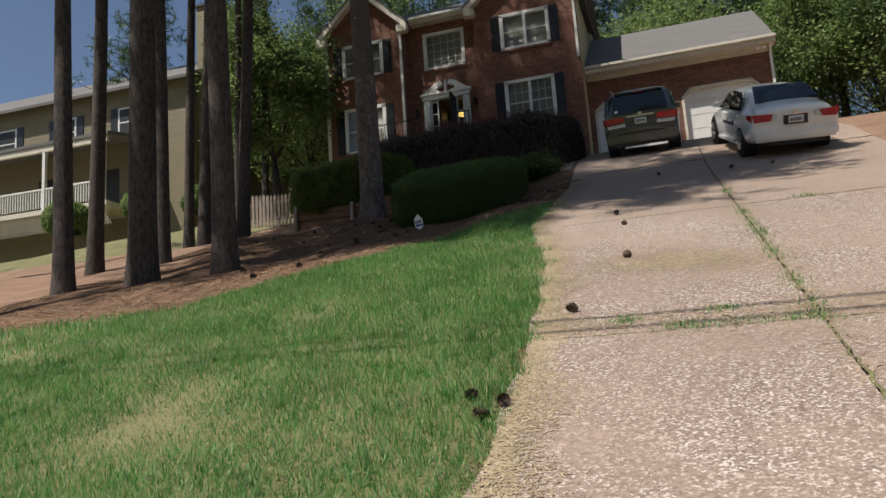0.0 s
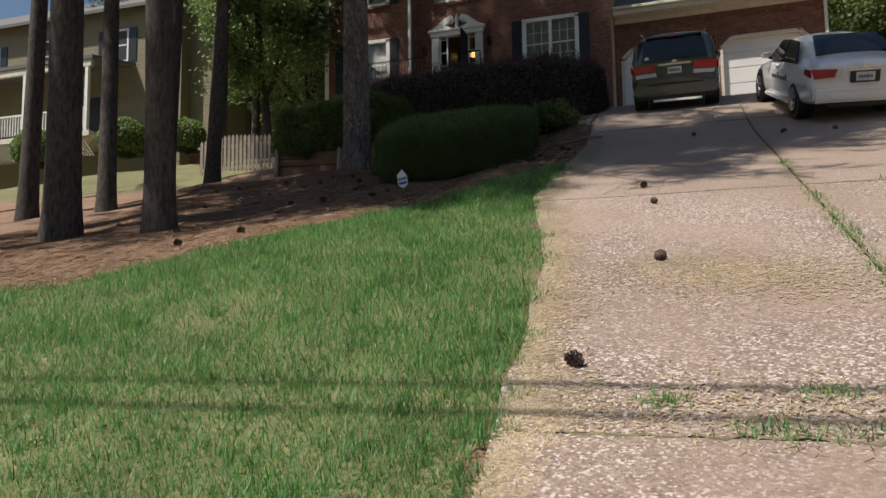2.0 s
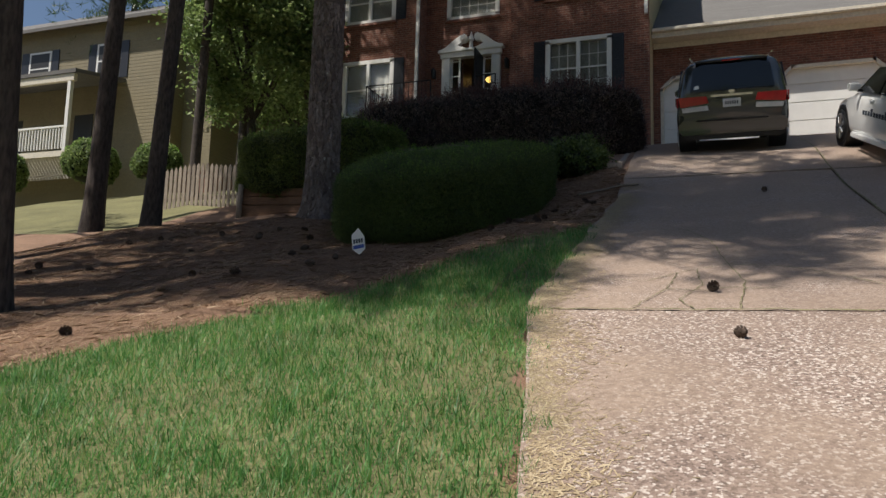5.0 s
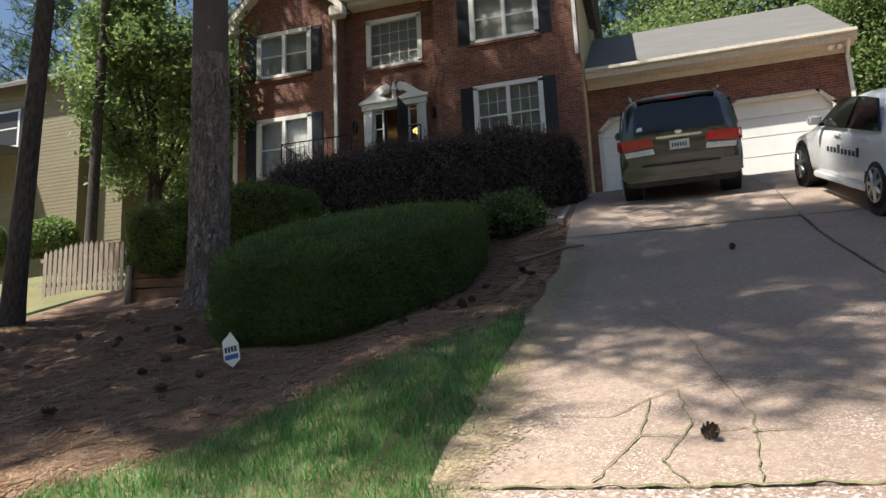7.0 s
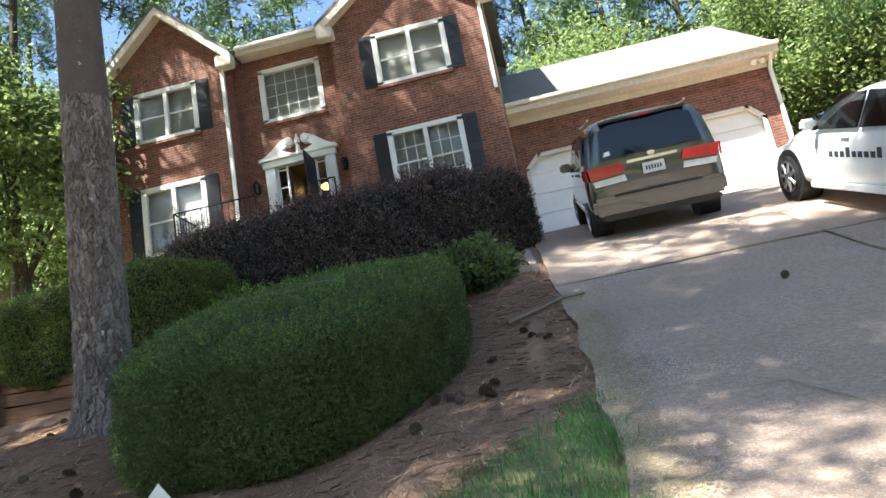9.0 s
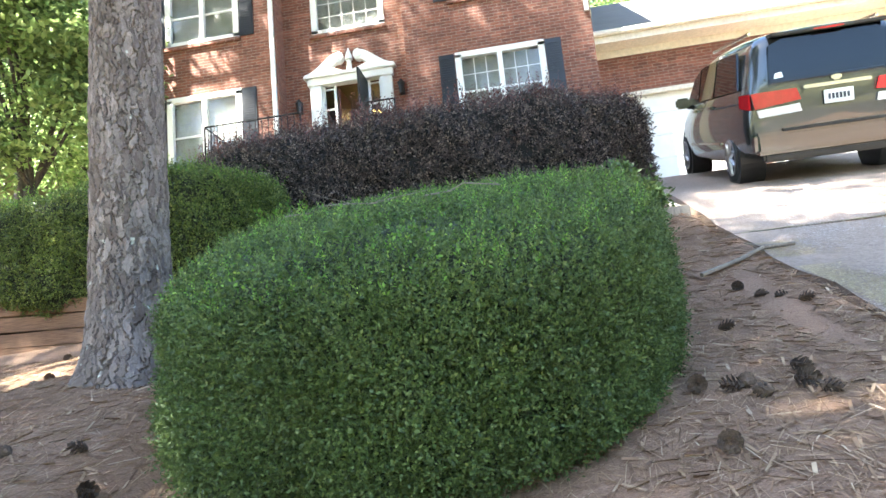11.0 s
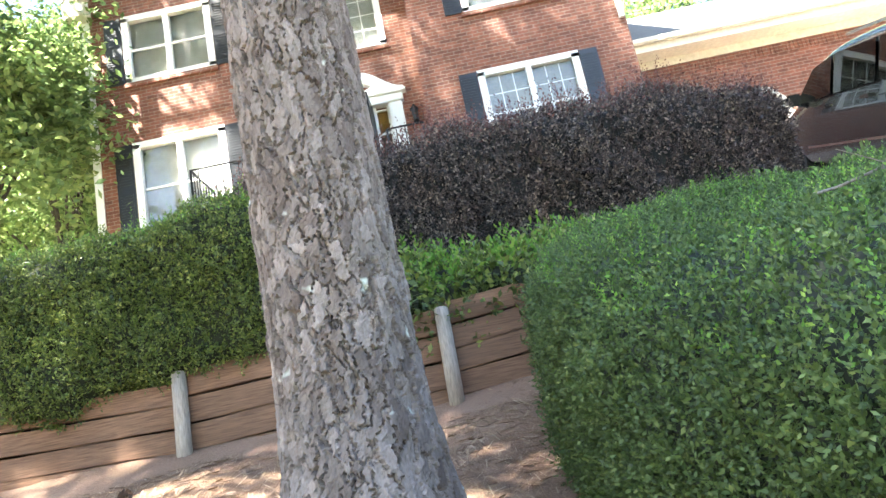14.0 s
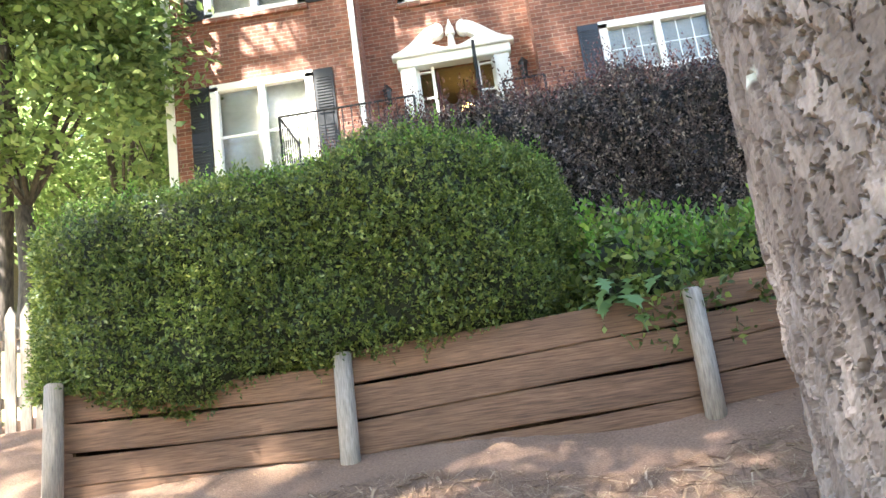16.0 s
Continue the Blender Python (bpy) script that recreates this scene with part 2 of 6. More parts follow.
RED_LAMP = plain("red_lamp", (0.40, 0.008, 0.014), 0.22, 0.0, 0.6)
CLEAR_LAMP = plain("clear_lamp", (0.6, 0.6, 0.6), 0.12, 0.0, 1.0)
PLATE = plain("white_plate", (0.6, 0.62, 0.64), 0.4)
INK = plain("dark_ink", (0.03, 0.04, 0.06), 0.6)
BLUE = plain("sign_blue", (0.03, 0.08, 0.35), 0.5)
LAMP_GLOW = glow("lamp_glass", (1.0, 0.62, 0.16), 1.3)
STONE = surface("grey_stone", (0.16, 0.15, 0.14), (0.36, 0.33, 0.3), 1.5, 30)
LATTICE = plain("lattice_white", (0.66, 0.62, 0.55), 0.6)

# ---- building helpers ----
def part(name, bm, material, parent=None, label="", smooth=False):
    me = bpy.data.meshes.new(name)
    bm.to_mesh(me)
    bm.free()
    if smooth:
        me.polygons.foreach_set("use_smooth", [True] * len(me.polygons))
    me.materials.append(material)
    ob = new(name, me)
    ob.parent = parent
    return tagged(ob, label)


def thing(name, label, category, group="", kind="", at=None):
    ob = new(name)
    if at is not None:
        ob.matrix_world = at
    return tagged(ob, label, category, group, kind)


def mesh_part(name, verts, faces, material, parent=None, label="", smooth=False):
    me = bpy.data.meshes.new(name)
    me.from_pydata([tuple(v) for v in verts], [], faces)
    me.update()
    if smooth:
        me.polygons.foreach_set("use_smooth", [True] * len(me.polygons))
    me.materials.append(material)
    ob = new(name, me)
    ob.parent = parent
    return tagged(ob, label)


def quads(name, corners, material, parent=None, label="", kind=""):
    """corners: array n x 4 x 3; one joined mesh of loose quads."""
    c = np.asarray(corners, np.float32)
    n = len(c)
    me = bpy.data.meshes.new(name)
    me.vertices.add(4 * n)
    me.vertices.foreach_set("co", c.reshape(-1))
    me.loops.add(4 * n)
    me.loops.foreach_set("vertex_index", np.arange(4 * n, dtype=np.int32))
    me.polygons.add(n)
    me.polygons.foreach_set("loop_start", np.arange(0, 4 * n, 4, dtype=np.int32))
    me.polygons.foreach_set("loop_total", np.full(n, 4, np.int32))
    me.update(calc_edges=True)
    me.materials.append(material)
    ob = new(name, me)
    ob.parent = parent
    return tagged(ob, label, kind=kind)


def box(bm, x0, x1, y0, y1, z0, z1, m=None):
    r = bmesh.ops.create_cube(bm, size=1)
    t = Matrix.Translation(((x0 + x1) / 2, (y0 + y1) / 2, (z0 + z1) / 2)) @ Matrix.Diagonal((x1 - x0, y1 - y0, z1 - z0, 1))
    bmesh.ops.transform(bm, matrix=(m @ t if m else t), verts=r["verts"])
    return r["verts"]


def boxed(name, material, parent, x0, x1, y0, y1, z0, z1, bevel=0.0, label="", m=None):
    bm = bmesh.new()
    box(bm, x0, x1, y0, y1, z0, z1, m)
    if bevel:
        bmesh.ops.bevel(bm, geom=bm.edges[:], offset=bevel, segments=2, affect="EDGES")
    return part(name, bm, material, parent, label)


def tube(bm, a, b, r0, r1=None, n=8):
    a, b = Vector(a), Vector(b)
    d = b - a
    r = bmesh.ops.create_cone(bm, cap_ends=True, segments=n, radius1=r0, radius2=r0 if r1 is None else r1, depth=d.length)
    bmesh.ops.transform(bm, matrix=Matrix.Translation((a + b) / 2) @ d.to_track_quat("Z", "Y").to_matrix().to_4x4(), verts=r["verts"])


def prism(bm, outline, y0, y1):
    """A slab cut to an outline in x and z, between two depths."""
    f = [bm.verts.new((x, y0, z)) for x, z in outline]
    k = [bm.verts.new((x, y1, z)) for x, z in outline]
    bm.faces.new(f)
    bm.faces.new(k[::-1])
    for i in range(len(f)):
        j = (i + 1) % len(f)
        bm.faces.new((f[j], f[i], k[i], k[j]))
    bmesh.ops.recalc_face_normals(bm, faces=bm.faces[:])


def rng(seed):
    return np.random.RandomState(seed)


def leaf_quads(p, normal, size, seed, aspect=0.55, spread=0.8):
    """Leaves at points p, each a folded-free diamond turned about its normal with some tilt."""
    r = rng(seed)
    n = len(p)
    nn = normal + r.normal(0, spread, (n, 3))
    nn /= np.linalg.norm(nn, axis=1)[:, None] + 1e-9
    h = r.normal(0, 1, (n, 3))
    u = np.cross(nn, h)
    u /= np.linalg.norm(u, axis=1)[:, None] + 1e-9
    v = np.cross(nn, u)
    s = (size * r.uniform(0.6, 1.3, n))[:, None]
    w = s * aspect
    return np.stack([p - u * s, p - v * w + u * s * 0.1, p + u * s, p + v * w + u * s * 0.1], 1)

# ---- ground ----
def along(pts, t):
    xs, ys = [p[0] for p in pts], [p[1] for p in pts]
    return float(np.interp(t, xs, ys))


PROFILE = [(-30, -1.75), (-3, -1.75), (-1.5, -1.72), (18.3, 5.06), (20.0, 5.76), (21.4, 6.38), (25.0, 7.62), (28.6, 8.53), (45, 9.6), (200, 12)]
EDGE = [(-3, -1.6), (4.2, -1.21), (6.4, -1.32), (9.3, -1.62), (11.2, -2.05), (12.05, -2.27), (17.6, -2.3), (19.8, -2.42), (28.6, -2.75)]
MULCH = [(-40, 6.5), (-14, 7.6), (-8.8, 8.7), (-6.3, 9.0), (-5.07, 11.2), (-4.2, 12.7), (-3.5, 13.7), (-2.5, 15.2), (-2.2, 15.4)]
RIGHT_EDGE = 4.35


def rise(y):
    return along(PROFILE, y)


def ground_z(x, y):
    z = rise(y)
    if x < -20.0:
        z -= min(0.05 * (-20.0 - x), 1.5)
    z += 0.10 * math.exp(-((x + 6.95) ** 2 + (y - 17.45) ** 2) / 0.9)
    if x < -4.6 and y > 17.0:
        z -= 0.5 * min(1, (y - 17.0) / 3.2) * min(1, (-4.6 - x) / 0.8)
    z -= 0.1 * min(1, max(0, (-3.0 - x) / 1.2)) * min(1, max(0, (y - 10.5) / 2.0))
    if y > 12 and x < -2.6:
        z += 0.04 * math.sin(x * 2.1 + y) + 0.03 * math.sin(3.3 * x - 1.7 * y)
    return z


def is_lawn(x, y):
    return y < along(MULCH, x) if x < along(EDGE, y) else False


def spaced(a, b, step):
    return list(np.linspace(a, b, max(1, round((b - a) / step)) + 1))


xs = spaced(-160, -30, 13)[:-1] + spaced(-30, -10, 1.0)[:-1] + spaced(-10, 5, 0.2)[:-1] + spaced(5, 30, 1.25)[:-1] + spaced(30, 160, 13)
ys = spaced(-120, -6, 12)[:-1] + spaced(-6, 20, 0.2)[:-1] + spaced(20, 45, 1.0)[:-1] + spaced(45, 260, 15)
verts = []
for y in ys:
    for x in xs:
        z = ground_z(x, y)
        if along(EDGE, y) < x < RIGHT_EDGE and -3 < y < 28.7:
            z -= 0.12
        verts.append((x, y, z))
W = len(xs)
faces, slots = [], []
for j in range(len(ys) - 1):
    for i in range(W - 1):
        faces.append((j * W + i, j * W + i + 1, (j + 1) * W + i + 1, (j + 1) * W + i))
        cx, cy = (xs[i] + xs[i + 1]) / 2, (ys[j] + ys[j + 1]) / 2
        slots.append(2 if cy < -3 and cy > -11 else (0 if is_lawn(cx, cy) or cy < -11 or (cx < -12 and cy > 17) else 1))
ground = mesh_part("ground", verts, faces, SOIL, None, "", True)
ground.data.materials.append(STRAW)
ground.data.materials.append(STREET)
ground.data.polygons.foreach_set("material_index", slots)
tagged(ground, "sloping ground of lawn soil and brown pine straw", "ground", kind="structure")

# ---- driveway of aggregate slabs, with open joints ----
driveway = thing("driveway", "tan exposed-aggregate concrete driveway with grassy joints", "driveway", kind="structure")


def slab(x0, x1, y0, y1, seed, material):
    r = rng(seed)
    rows, cols = max(4, int((y1 - y0) / 0.45)), 12
    tilt = r.uniform(-0.006, 0.006)
    top, low = [], []
    for j in range(rows + 1):
        y = y0 + 0.012 + (y1 - y0 - 0.024) * j / rows
        a = along(EDGE, y) if x0 is None else x0 + 0.012
        if x0 is None:
            a += 0.02 * math.sin(9 * y) + 0.015 * math.sin(23 * y)
        for i in range(cols + 1):
            x = a + (x1 - 0.012 - a) * i / cols
            z = rise(y) + 0.012 + tilt * (x - a) + 0.004 * math.sin(2.3 * x + 1.7 * y)
            top.append((x, y, z))
    n = len(top)
    low = [(x, y, z - 0.11) for x, y, z in top]
    w = cols + 1
    f = [(j * w + i, j * w + i + 1, (j + 1) * w + i + 1, (j + 1) * w + i) for j in range(rows) for i in range(cols)]
    ring = [i for i in range(cols)] + [cols + j * w for j in range(rows)] + [rows * w + i for i in range(cols, 0, -1)] + [j * w for j in range(rows, 0, -1)]
    for k in range(len(ring)):
        p, q = ring[k], ring[(k + 1) % len(ring)]
        f.append((q, p, p + n, q + n))
    return mesh_part("slab", top + low, f, material, driveway)


JOINTS = [-3.0, 6.28, 11.95, 19.45, 28.55]
MID = 0.72
for k in range(4):
    slab(None, MID, JOINTS[k], JOINTS[k + 1], 10 + k, WORN_CONCRETE if k > 1 else CONCRETE)
    slab(MID, RIGHT_EDGE, JOINTS[k], JOINTS[k + 1], 20 + k, WORN_CONCRETE if k > 1 else CONCRETE)


def ribbon(name, pts, width, material, parent, lift, seed, label=""):
    """A thin uneven strip lying on the driveway along a line."""
    r = rng(seed)
    line = []
    for (x0, y0), (x1, y1) in zip(pts, pts[1:]):
        k = max(2, int(math.hypot(x1 - x0, y1 - y0) / 0.06))
        line += [(x0 + (x1 - x0) * i / k, y0 + (y1 - y0) * i / k) for i in range(k)]
    line.append(pts[-1])
    v, f = [], []
    for i, (x, y) in enumerate(line):
        x0, y0 = line[max(0, i - 1)]
        x1, y1 = line[min(len(line) - 1, i + 1)]
        d = math.hypot(x1 - x0, y1 - y0) + 1e-6
        nx, ny = -(y1 - y0) / d, (x1 - x0) / d
        w = width * r.uniform(0.35, 1.0) / 2
        j = r.normal(0, width * 0.45)
        for s in (-w, w):
            px, py = x + nx * (s + j), y + ny * (s + j)
            v.append((px, py, rise(py) + 0.0125 + lift))
        if i:
            f.append((2 * i - 2, 2 * i - 1, 2 * i + 1, 2 * i))
    return mesh_part(name, v, f, material, parent, label)


CRACKS = [
    [(-1.5, 15.0), (-1.25, 14.95), (-1.0, 14.3), (-0.86, 13.3), (-0.75, 12.7), (-0.8, 11.98)],
    [(-0.86, 13.3), (-0.45, 13.2), (-0.1, 12.9), (0.35, 12.4), (0.68, 12.0)],
    [(-0.86, 13.3), (-1.25, 13.0), (-1.45, 12.75), (-1.8, 12.8)],
    [(-1.25, 13.0), (-1.3, 12.5), (-1.5, 12.0)],
    [(-1.1, 13.1), (-1.05, 12.6), (-1.2, 12.2), (-1.1, 11.98)],
    [(-1.3, 12.5), (-1.05, 12.45), (-0.8, 12.55)],
    [(-0.78, 12.5), (-0.55, 12.5)],
]
for i, c in enumerate(CRACKS):
    ribbon("crack", c, 0.012, SOIL, driveway, 0.004, 40 + i)
JOINT_LINES = [[(MID, y0), (MID, y1)] for y0, y1 in zip(JOINTS, JOINTS[1:])] + [[(along(EDGE, y) + 0.05, y), (RIGHT_EDGE, y)] for y in JOINTS[1:4]]
for i, c in enumerate(JOINT_LINES):
    ribbon("joint_soil", c, 0.028, SOIL, driveway, 0.004, 60 + i)

# ---- house ----
house = thing("brick_house", "two-storey red brick house with white trim and attached garage", "house")
LX0, LX1, RX0, RX1, GX1 = -12.62, -9.35, -6.52, -2.62, 3.74
BAY, MIDY, GAR, BACK = 27.45, 27.94, 28.64, 36.5
FOOT, FLOOR, EAVE = 6.6, 9.35, 14.75


def wall(name, x0, x1, z0, z1, y, holes, thick=0.25, material=BRICK, top=None):
    """A wall facing the street, cut by openings; top: a gable outline above z1."""
    gx = sorted({x0, x1, *[h[0] for h in holes], *[h[1] for h in holes]})
    gz = sorted({z0, z1, *[h[2] for h in holes], *[h[3] for h in holes]})
    bm = bmesh.new()

    def solid(i, j):
        if not (0 <= i < len(gx) - 1 and 0 <= j < len(gz) - 1):
            return False
        cx, cz = (gx[i] + gx[i + 1]) / 2, (gz[j] + gz[j + 1]) / 2
        return not any(h[0] < cx < h[1] and h[2] < cz < h[3] for h in holes)

    def q(*pts):
        bm.faces.new([bm.verts.new(p) for p in pts])
    yb = y + thick
    for i in range(len(gx) - 1):
        for j in range(len(gz) - 1):
            if not solid(i, j):
                continue
            a, b, c, d = gx[i], gx[i + 1], gz[j], gz[j + 1]
            q((a, y, c), (b, y, c), (b, y, d), (a, y, d))
            q((b, yb, c), (a, yb, c), (a, yb, d), (b, yb, d))
            if not solid(i - 1, j):
                q((a, yb, c), (a, y, c), (a, y, d), (a, yb, d))
            if not solid(i + 1, j):
                q((b, y, c), (b, yb, c), (b, yb, d), (b, y, d))
            if not solid(i, j - 1):
                q((a, yb, c), (b, yb, c), (b, y, c), (a, y, c))
            if not solid(i, j + 1):
                q((a, y, d), (b, y, d), (b, yb, d), (a, yb, d))
    if top:
        prism(bm, top, y, yb)
    bmesh.ops.remove_doubles(bm, verts=bm.verts[:], dist=0.0005)
    return part(name, bm, material, house)


W1, W2 = (9.95, 11.50), (12.79, 14.14)
UL = (-11.86, -10.25, *W2)
LL = (-11.86, -10.25, 9.75, 11.50)
UM = (-8.62, -7.07, 12.78, 14.22)
UR = (-5.43, -3.69, *W2)
LR = (-5.43, -3.69, 9.85, 11.50)
DOOR = (-8.62, -7.10, FLOOR, 11.55)
G1, G2 = (-2.42, 0.31), (0.66, 3.39)
GZ0, GZ1 = 8.55, 10.58
wall("wall_left_bay", LX0, LX1, FOOT, EAVE, BAY, [UL, LL], top=[(LX0, EAVE), (LX1, EAVE), ((LX0 + LX1) / 2, EAVE + 1.58)])
wall("wall_middle", LX1, RX0, FOOT, EAVE, MIDY, [UM, DOOR])
wall("wall_right_bay", RX0, RX1, FOOT, EAVE, BAY, [UR, LR], top=[(RX0, EAVE), (RX1, EAVE), ((RX0 + RX1) / 2, EAVE + 1.52)])
wall("wall_garage", RX1 + 0.003, GX1, 7.9, 11.62, GAR, [(*G1, 7.9, GZ1), (*G2, 7.9, GZ1)])
for nm, x, y0, mt in (("wall_side_left", LX0, BAY + 0.25, BRICK), ("wall_return_left", LX1 - 0.25, BAY + 0.25, BRICK), ("wall_return_right", RX0, BAY + 0.25, BRICK)):
    boxed(nm, mt, house, x, x + 0.25, y0, MIDY + 0.2 if "return" in nm else BACK, FOOT, EAVE)
boxed("wall_side_right", SIDING, house, RX1 - 0.25, RX1, BAY + 0.25, BACK, FOOT, EAVE + 0.1, label="cream lap-sided wall")
boxed("wall_garage_side", BRICK, house, GX1 - 0.25, GX1, GAR + 0.25, BACK, 7.9, 11.6)
boxed("wall_back", BRICK, house, LX0, GX1, BACK, BACK + 0.25, 6.5, EAVE)
boxed("corner_board", WHITE, house, LX0 - 0.05, LX0 + 0.09, BAY - 0.03, BAY + 0.1, FOOT, EAVE, label="white corner downspout board")
boxed("ground_storey_floor", ROOM, house, LX0 + 0.3, RX1 - 0.3, MIDY + 0.3, BACK - 0.1, FLOOR - 0.3, FLOOR)
boxed("upper_storey_floor", ROOM, house, LX0 + 0.3, RX1 - 0.3, MIDY + 0.3, BACK - 0.1, 11.95, 12.2)
boxed("inner_wall", ROOM, house, LX0 + 0.3, RX1 - 0.3, MIDY + 3.8, MIDY + 3.95, FLOOR, EAVE)
# chamfered brackets in the top corners of the garage openings
for g in (G1, G2):
    for s, x in ((1, g[0]), (-1, g[1])):
        bm = bmesh.new()
        prism(bm, [(x, GZ1), (x + s * 0.34, GZ1), (x, GZ1 - 0.34)], GAR + 0.004, GAR + 0.22)
        part("garage_corner", bm, BRICK, house)
        bm = bmesh.new()
        c, d = (x, GZ1 - 0.34), (x + s * 0.34, GZ1)
        prism(bm, [c, d, (d[0] + s * 0.12, d[1]), (c[0], c[1] - 0.12)], GAR - 0.02, GAR + 0.1)
        part("garage_trim", bm, TRIM, house)
    boxed("garage_trim", TRIM, house, g[0] + 0.34, g[1] - 0.34, GAR - 0.02, GAR + 0.1, GZ1 - 0.09, GZ1)
    for x in (g[0], g[1] - 0.09):
        boxed("garage_trim", TRIM, house, x, x + 0.09, GAR - 0.02, GAR + 0.1, GZ0 - 0.1, GZ1 - 0.34)
    door = boxed("garage_door", WHITE, house, g[0] + 0.02, g[1] - 0.02, GAR + 0.17, GAR + 0.22, GZ0 - 0.4, GZ1, label="white sectional garage door")
    for k in range(4):
        z = GZ0 + 0.01 + k * 0.51
        boxed("door_panel", WHITE, door, g[0] + 0.04, g[1] - 0.04, GAR + 0.14, GAR + 0.169, z, z + 0.495, 0.008)

# roofs
def roof_slab(name, pts, thick, material, label=""):
    """A sheet over four corners given in order, with thickness downwards."""
    bm = bmesh.new()
    a = [bm.verts.new(p) for p in pts]
    b = [bm.verts.new((p[0], p[1], p[2] - thick)) for p in pts]
    bm.faces.new(a)
    bm.faces.new(b[::-1])
    for i in range(len(a)):
        j = (i + 1) % len(a)
        bm.faces.new((a[j], a[i], b[i], b[j]))
    bmesh.ops.recalc_face_normals(bm, faces=bm.faces[:])
    return part(name, bm, material, house, label)


RIDGE_Y, RIDGE_Z = 32.4, 17.6
slope = (RIDGE_Z - EAVE) / (RIDGE_Y - 27.6)
roof_slab("main_roof", [(LX0 - 0.3, 27.62, EAVE + 0.05), (RX1 + 0.25, 27.62, EAVE + 0.05), (RX1 + 0.25, RIDGE_Y, RIDGE_Z), (LX0 - 0.3, RIDGE_Y, RIDGE_Z)], 0.12, SHINGLE, "grey asphalt shingle roof")
roof_slab("main_roof_back", [(LX0 - 0.3, RIDGE_Y, RIDGE_Z), (RX1 + 0.25, RIDGE_Y, RIDGE_Z), (RX1 + 0.25, BACK + 0.5, EAVE + 0.05), (LX0 - 0.3, BACK + 0.5, EAVE + 0.05)], 0.12, SHINGLE)
for side, x in (("left", LX0), ("right", RX1 - 0.24)):
    bm = bmesh.new()
    for v in (bm.verts.new((x, 27.9, EAVE + 0.1)), bm.verts.new((x, BACK, EAVE + 0.1)), bm.verts.new((x, RIDGE_Y, RIDGE_Z - 0.15))):
        pass
    bm.faces.new(bm.verts[:])
    r = bmesh.ops.extrude_face_region(bm, geom=bm.faces[:])
    bmesh.ops.translate(bm, vec=(0.2, 0, 0), verts=[v for v in r["geom"] if isinstance(v, bmesh.types.BMVert)])
    bmesh.ops.recalc_face_normals(bm, faces=bm.faces[:])
    part("gable_end", bm, SIDING, house)


def gable(x0, x1, high, over=0.28, front=0.32, depth=4.4):
    """A small front gable with its two roof sheets, rake boards and eave returns."""
    xm, k = (x0 + x1) / 2, high / ((x1 - x0) / 2)
    top = EAVE + high + 0.16
    for s, xe in ((-1, x0 - over), (1, x1 + over)):
        ze = EAVE + 0.16 - k * over
        p = [(xe, BAY - front, ze), (xm, BAY - front, top), (xm, BAY + depth, top), (xe, BAY + depth, ze)]
        roof_slab("gable_roof", p if s < 0 else p[::-1], 0.10, SHINGLE)
        q = [(xe - s * 0.004, ze - 0.10), (xm, top - 0.10), (xm, top - 0.33), (xe - s * 0.004, ze - 0.33)]
        bm = bmesh.new()
        prism(bm, q, BAY - front + 0.01, BAY - front + 0.05)
        part("rake_board", bm, TRIM, house, "cream painted rake board")
        bm = bmesh.new()
        prism(bm, [(a, b + 0.03) for a, b in q], BAY - front + 0.051, BAY - 0.002)
        part("soffit", bm, TRIM, house)
        boxed("eave_return", TRIM, house, min(xe, xe - s * 0.42), max(xe, xe - s * 0.42), BAY - front + 0.012, BAY - 0.003, ze - 0.42, ze - 0.12, 0.02)


gable(LX0, LX1, 1.58)
gable(RX0, RX1, 1.52)
boxed("middle_fascia", TRIM, house, LX1 + 0.29, RX0 - 0.29, 27.50, 27.60, EAVE - 0.16, EAVE + 0.06)
boxed("middle_soffit", TRIM, house, LX1 + 0.003, RX0 - 0.003, 27.60, MIDY - 0.002, EAVE - 0.14, EAVE - 0.08)
boxed("gutter", WHITE, house, LX1 + 0.29, RX0 - 0.29, 27.38, 27.495, EAVE - 0.04, EAVE + 0.08, 0.03)
GE = 11.72
GRY, GRZ = 32.9, 14.9
roof_slab("garage_roof", [(RX1 + 0.02, 28.16, GE + 0.1), (GX1 + 0.2, 28.16, GE + 0.1), (GX1 + 0.2, GRY, GRZ), (RX1 + 0.02, GRY, GRZ)], 0.1, SHINGLE, "sunlit grey shingle garage roof")
roof_slab("garage_roof_back", [(RX1 + 0.02, GRY, GRZ), (GX1 + 0.2, GRY, GRZ), (GX1 + 0.2, BACK + 0.4, 12.4), (RX1 + 0.02, BACK + 0.4, 12.4)], 0.1, SHINGLE)
boxed("garage_fascia", TRIM, house, RX1 + 0.02, GX1 + 0.2, 28.13, 28.20, GE - 0.16, GE + 0.0, label="cream fascia under the gutter")
boxed("garage_gutter", TRIM, house, RX1 + 0.02, GX1 + 0.22, 28.01, 28.128, GE - 0.02, GE + 0.09, 0.02)
boxed("garage_soffit", TRIM, house, RX1 + 0.02, GX1 + 0.2, 28.2, GAR - 0.002, GE - 0.14, GE - 0.10)
boxed("garage_frieze", TRIM, house, RX1 + 0.02, GX1 - 0.002, GAR - 0.035, GAR - 0.003, GE - 0.30, GE - 0.142)
for k in range(80):
    x = RX1 + 0.06 + k * 0.078
    if x < GX1 - 0.08:
        boxed("soldier_brick", BRICK, house, x, x + 0.062, GAR - 0.018, GAR - 0.002, GE - 0.52, GE - 0.31)
bm = bmesh.new()
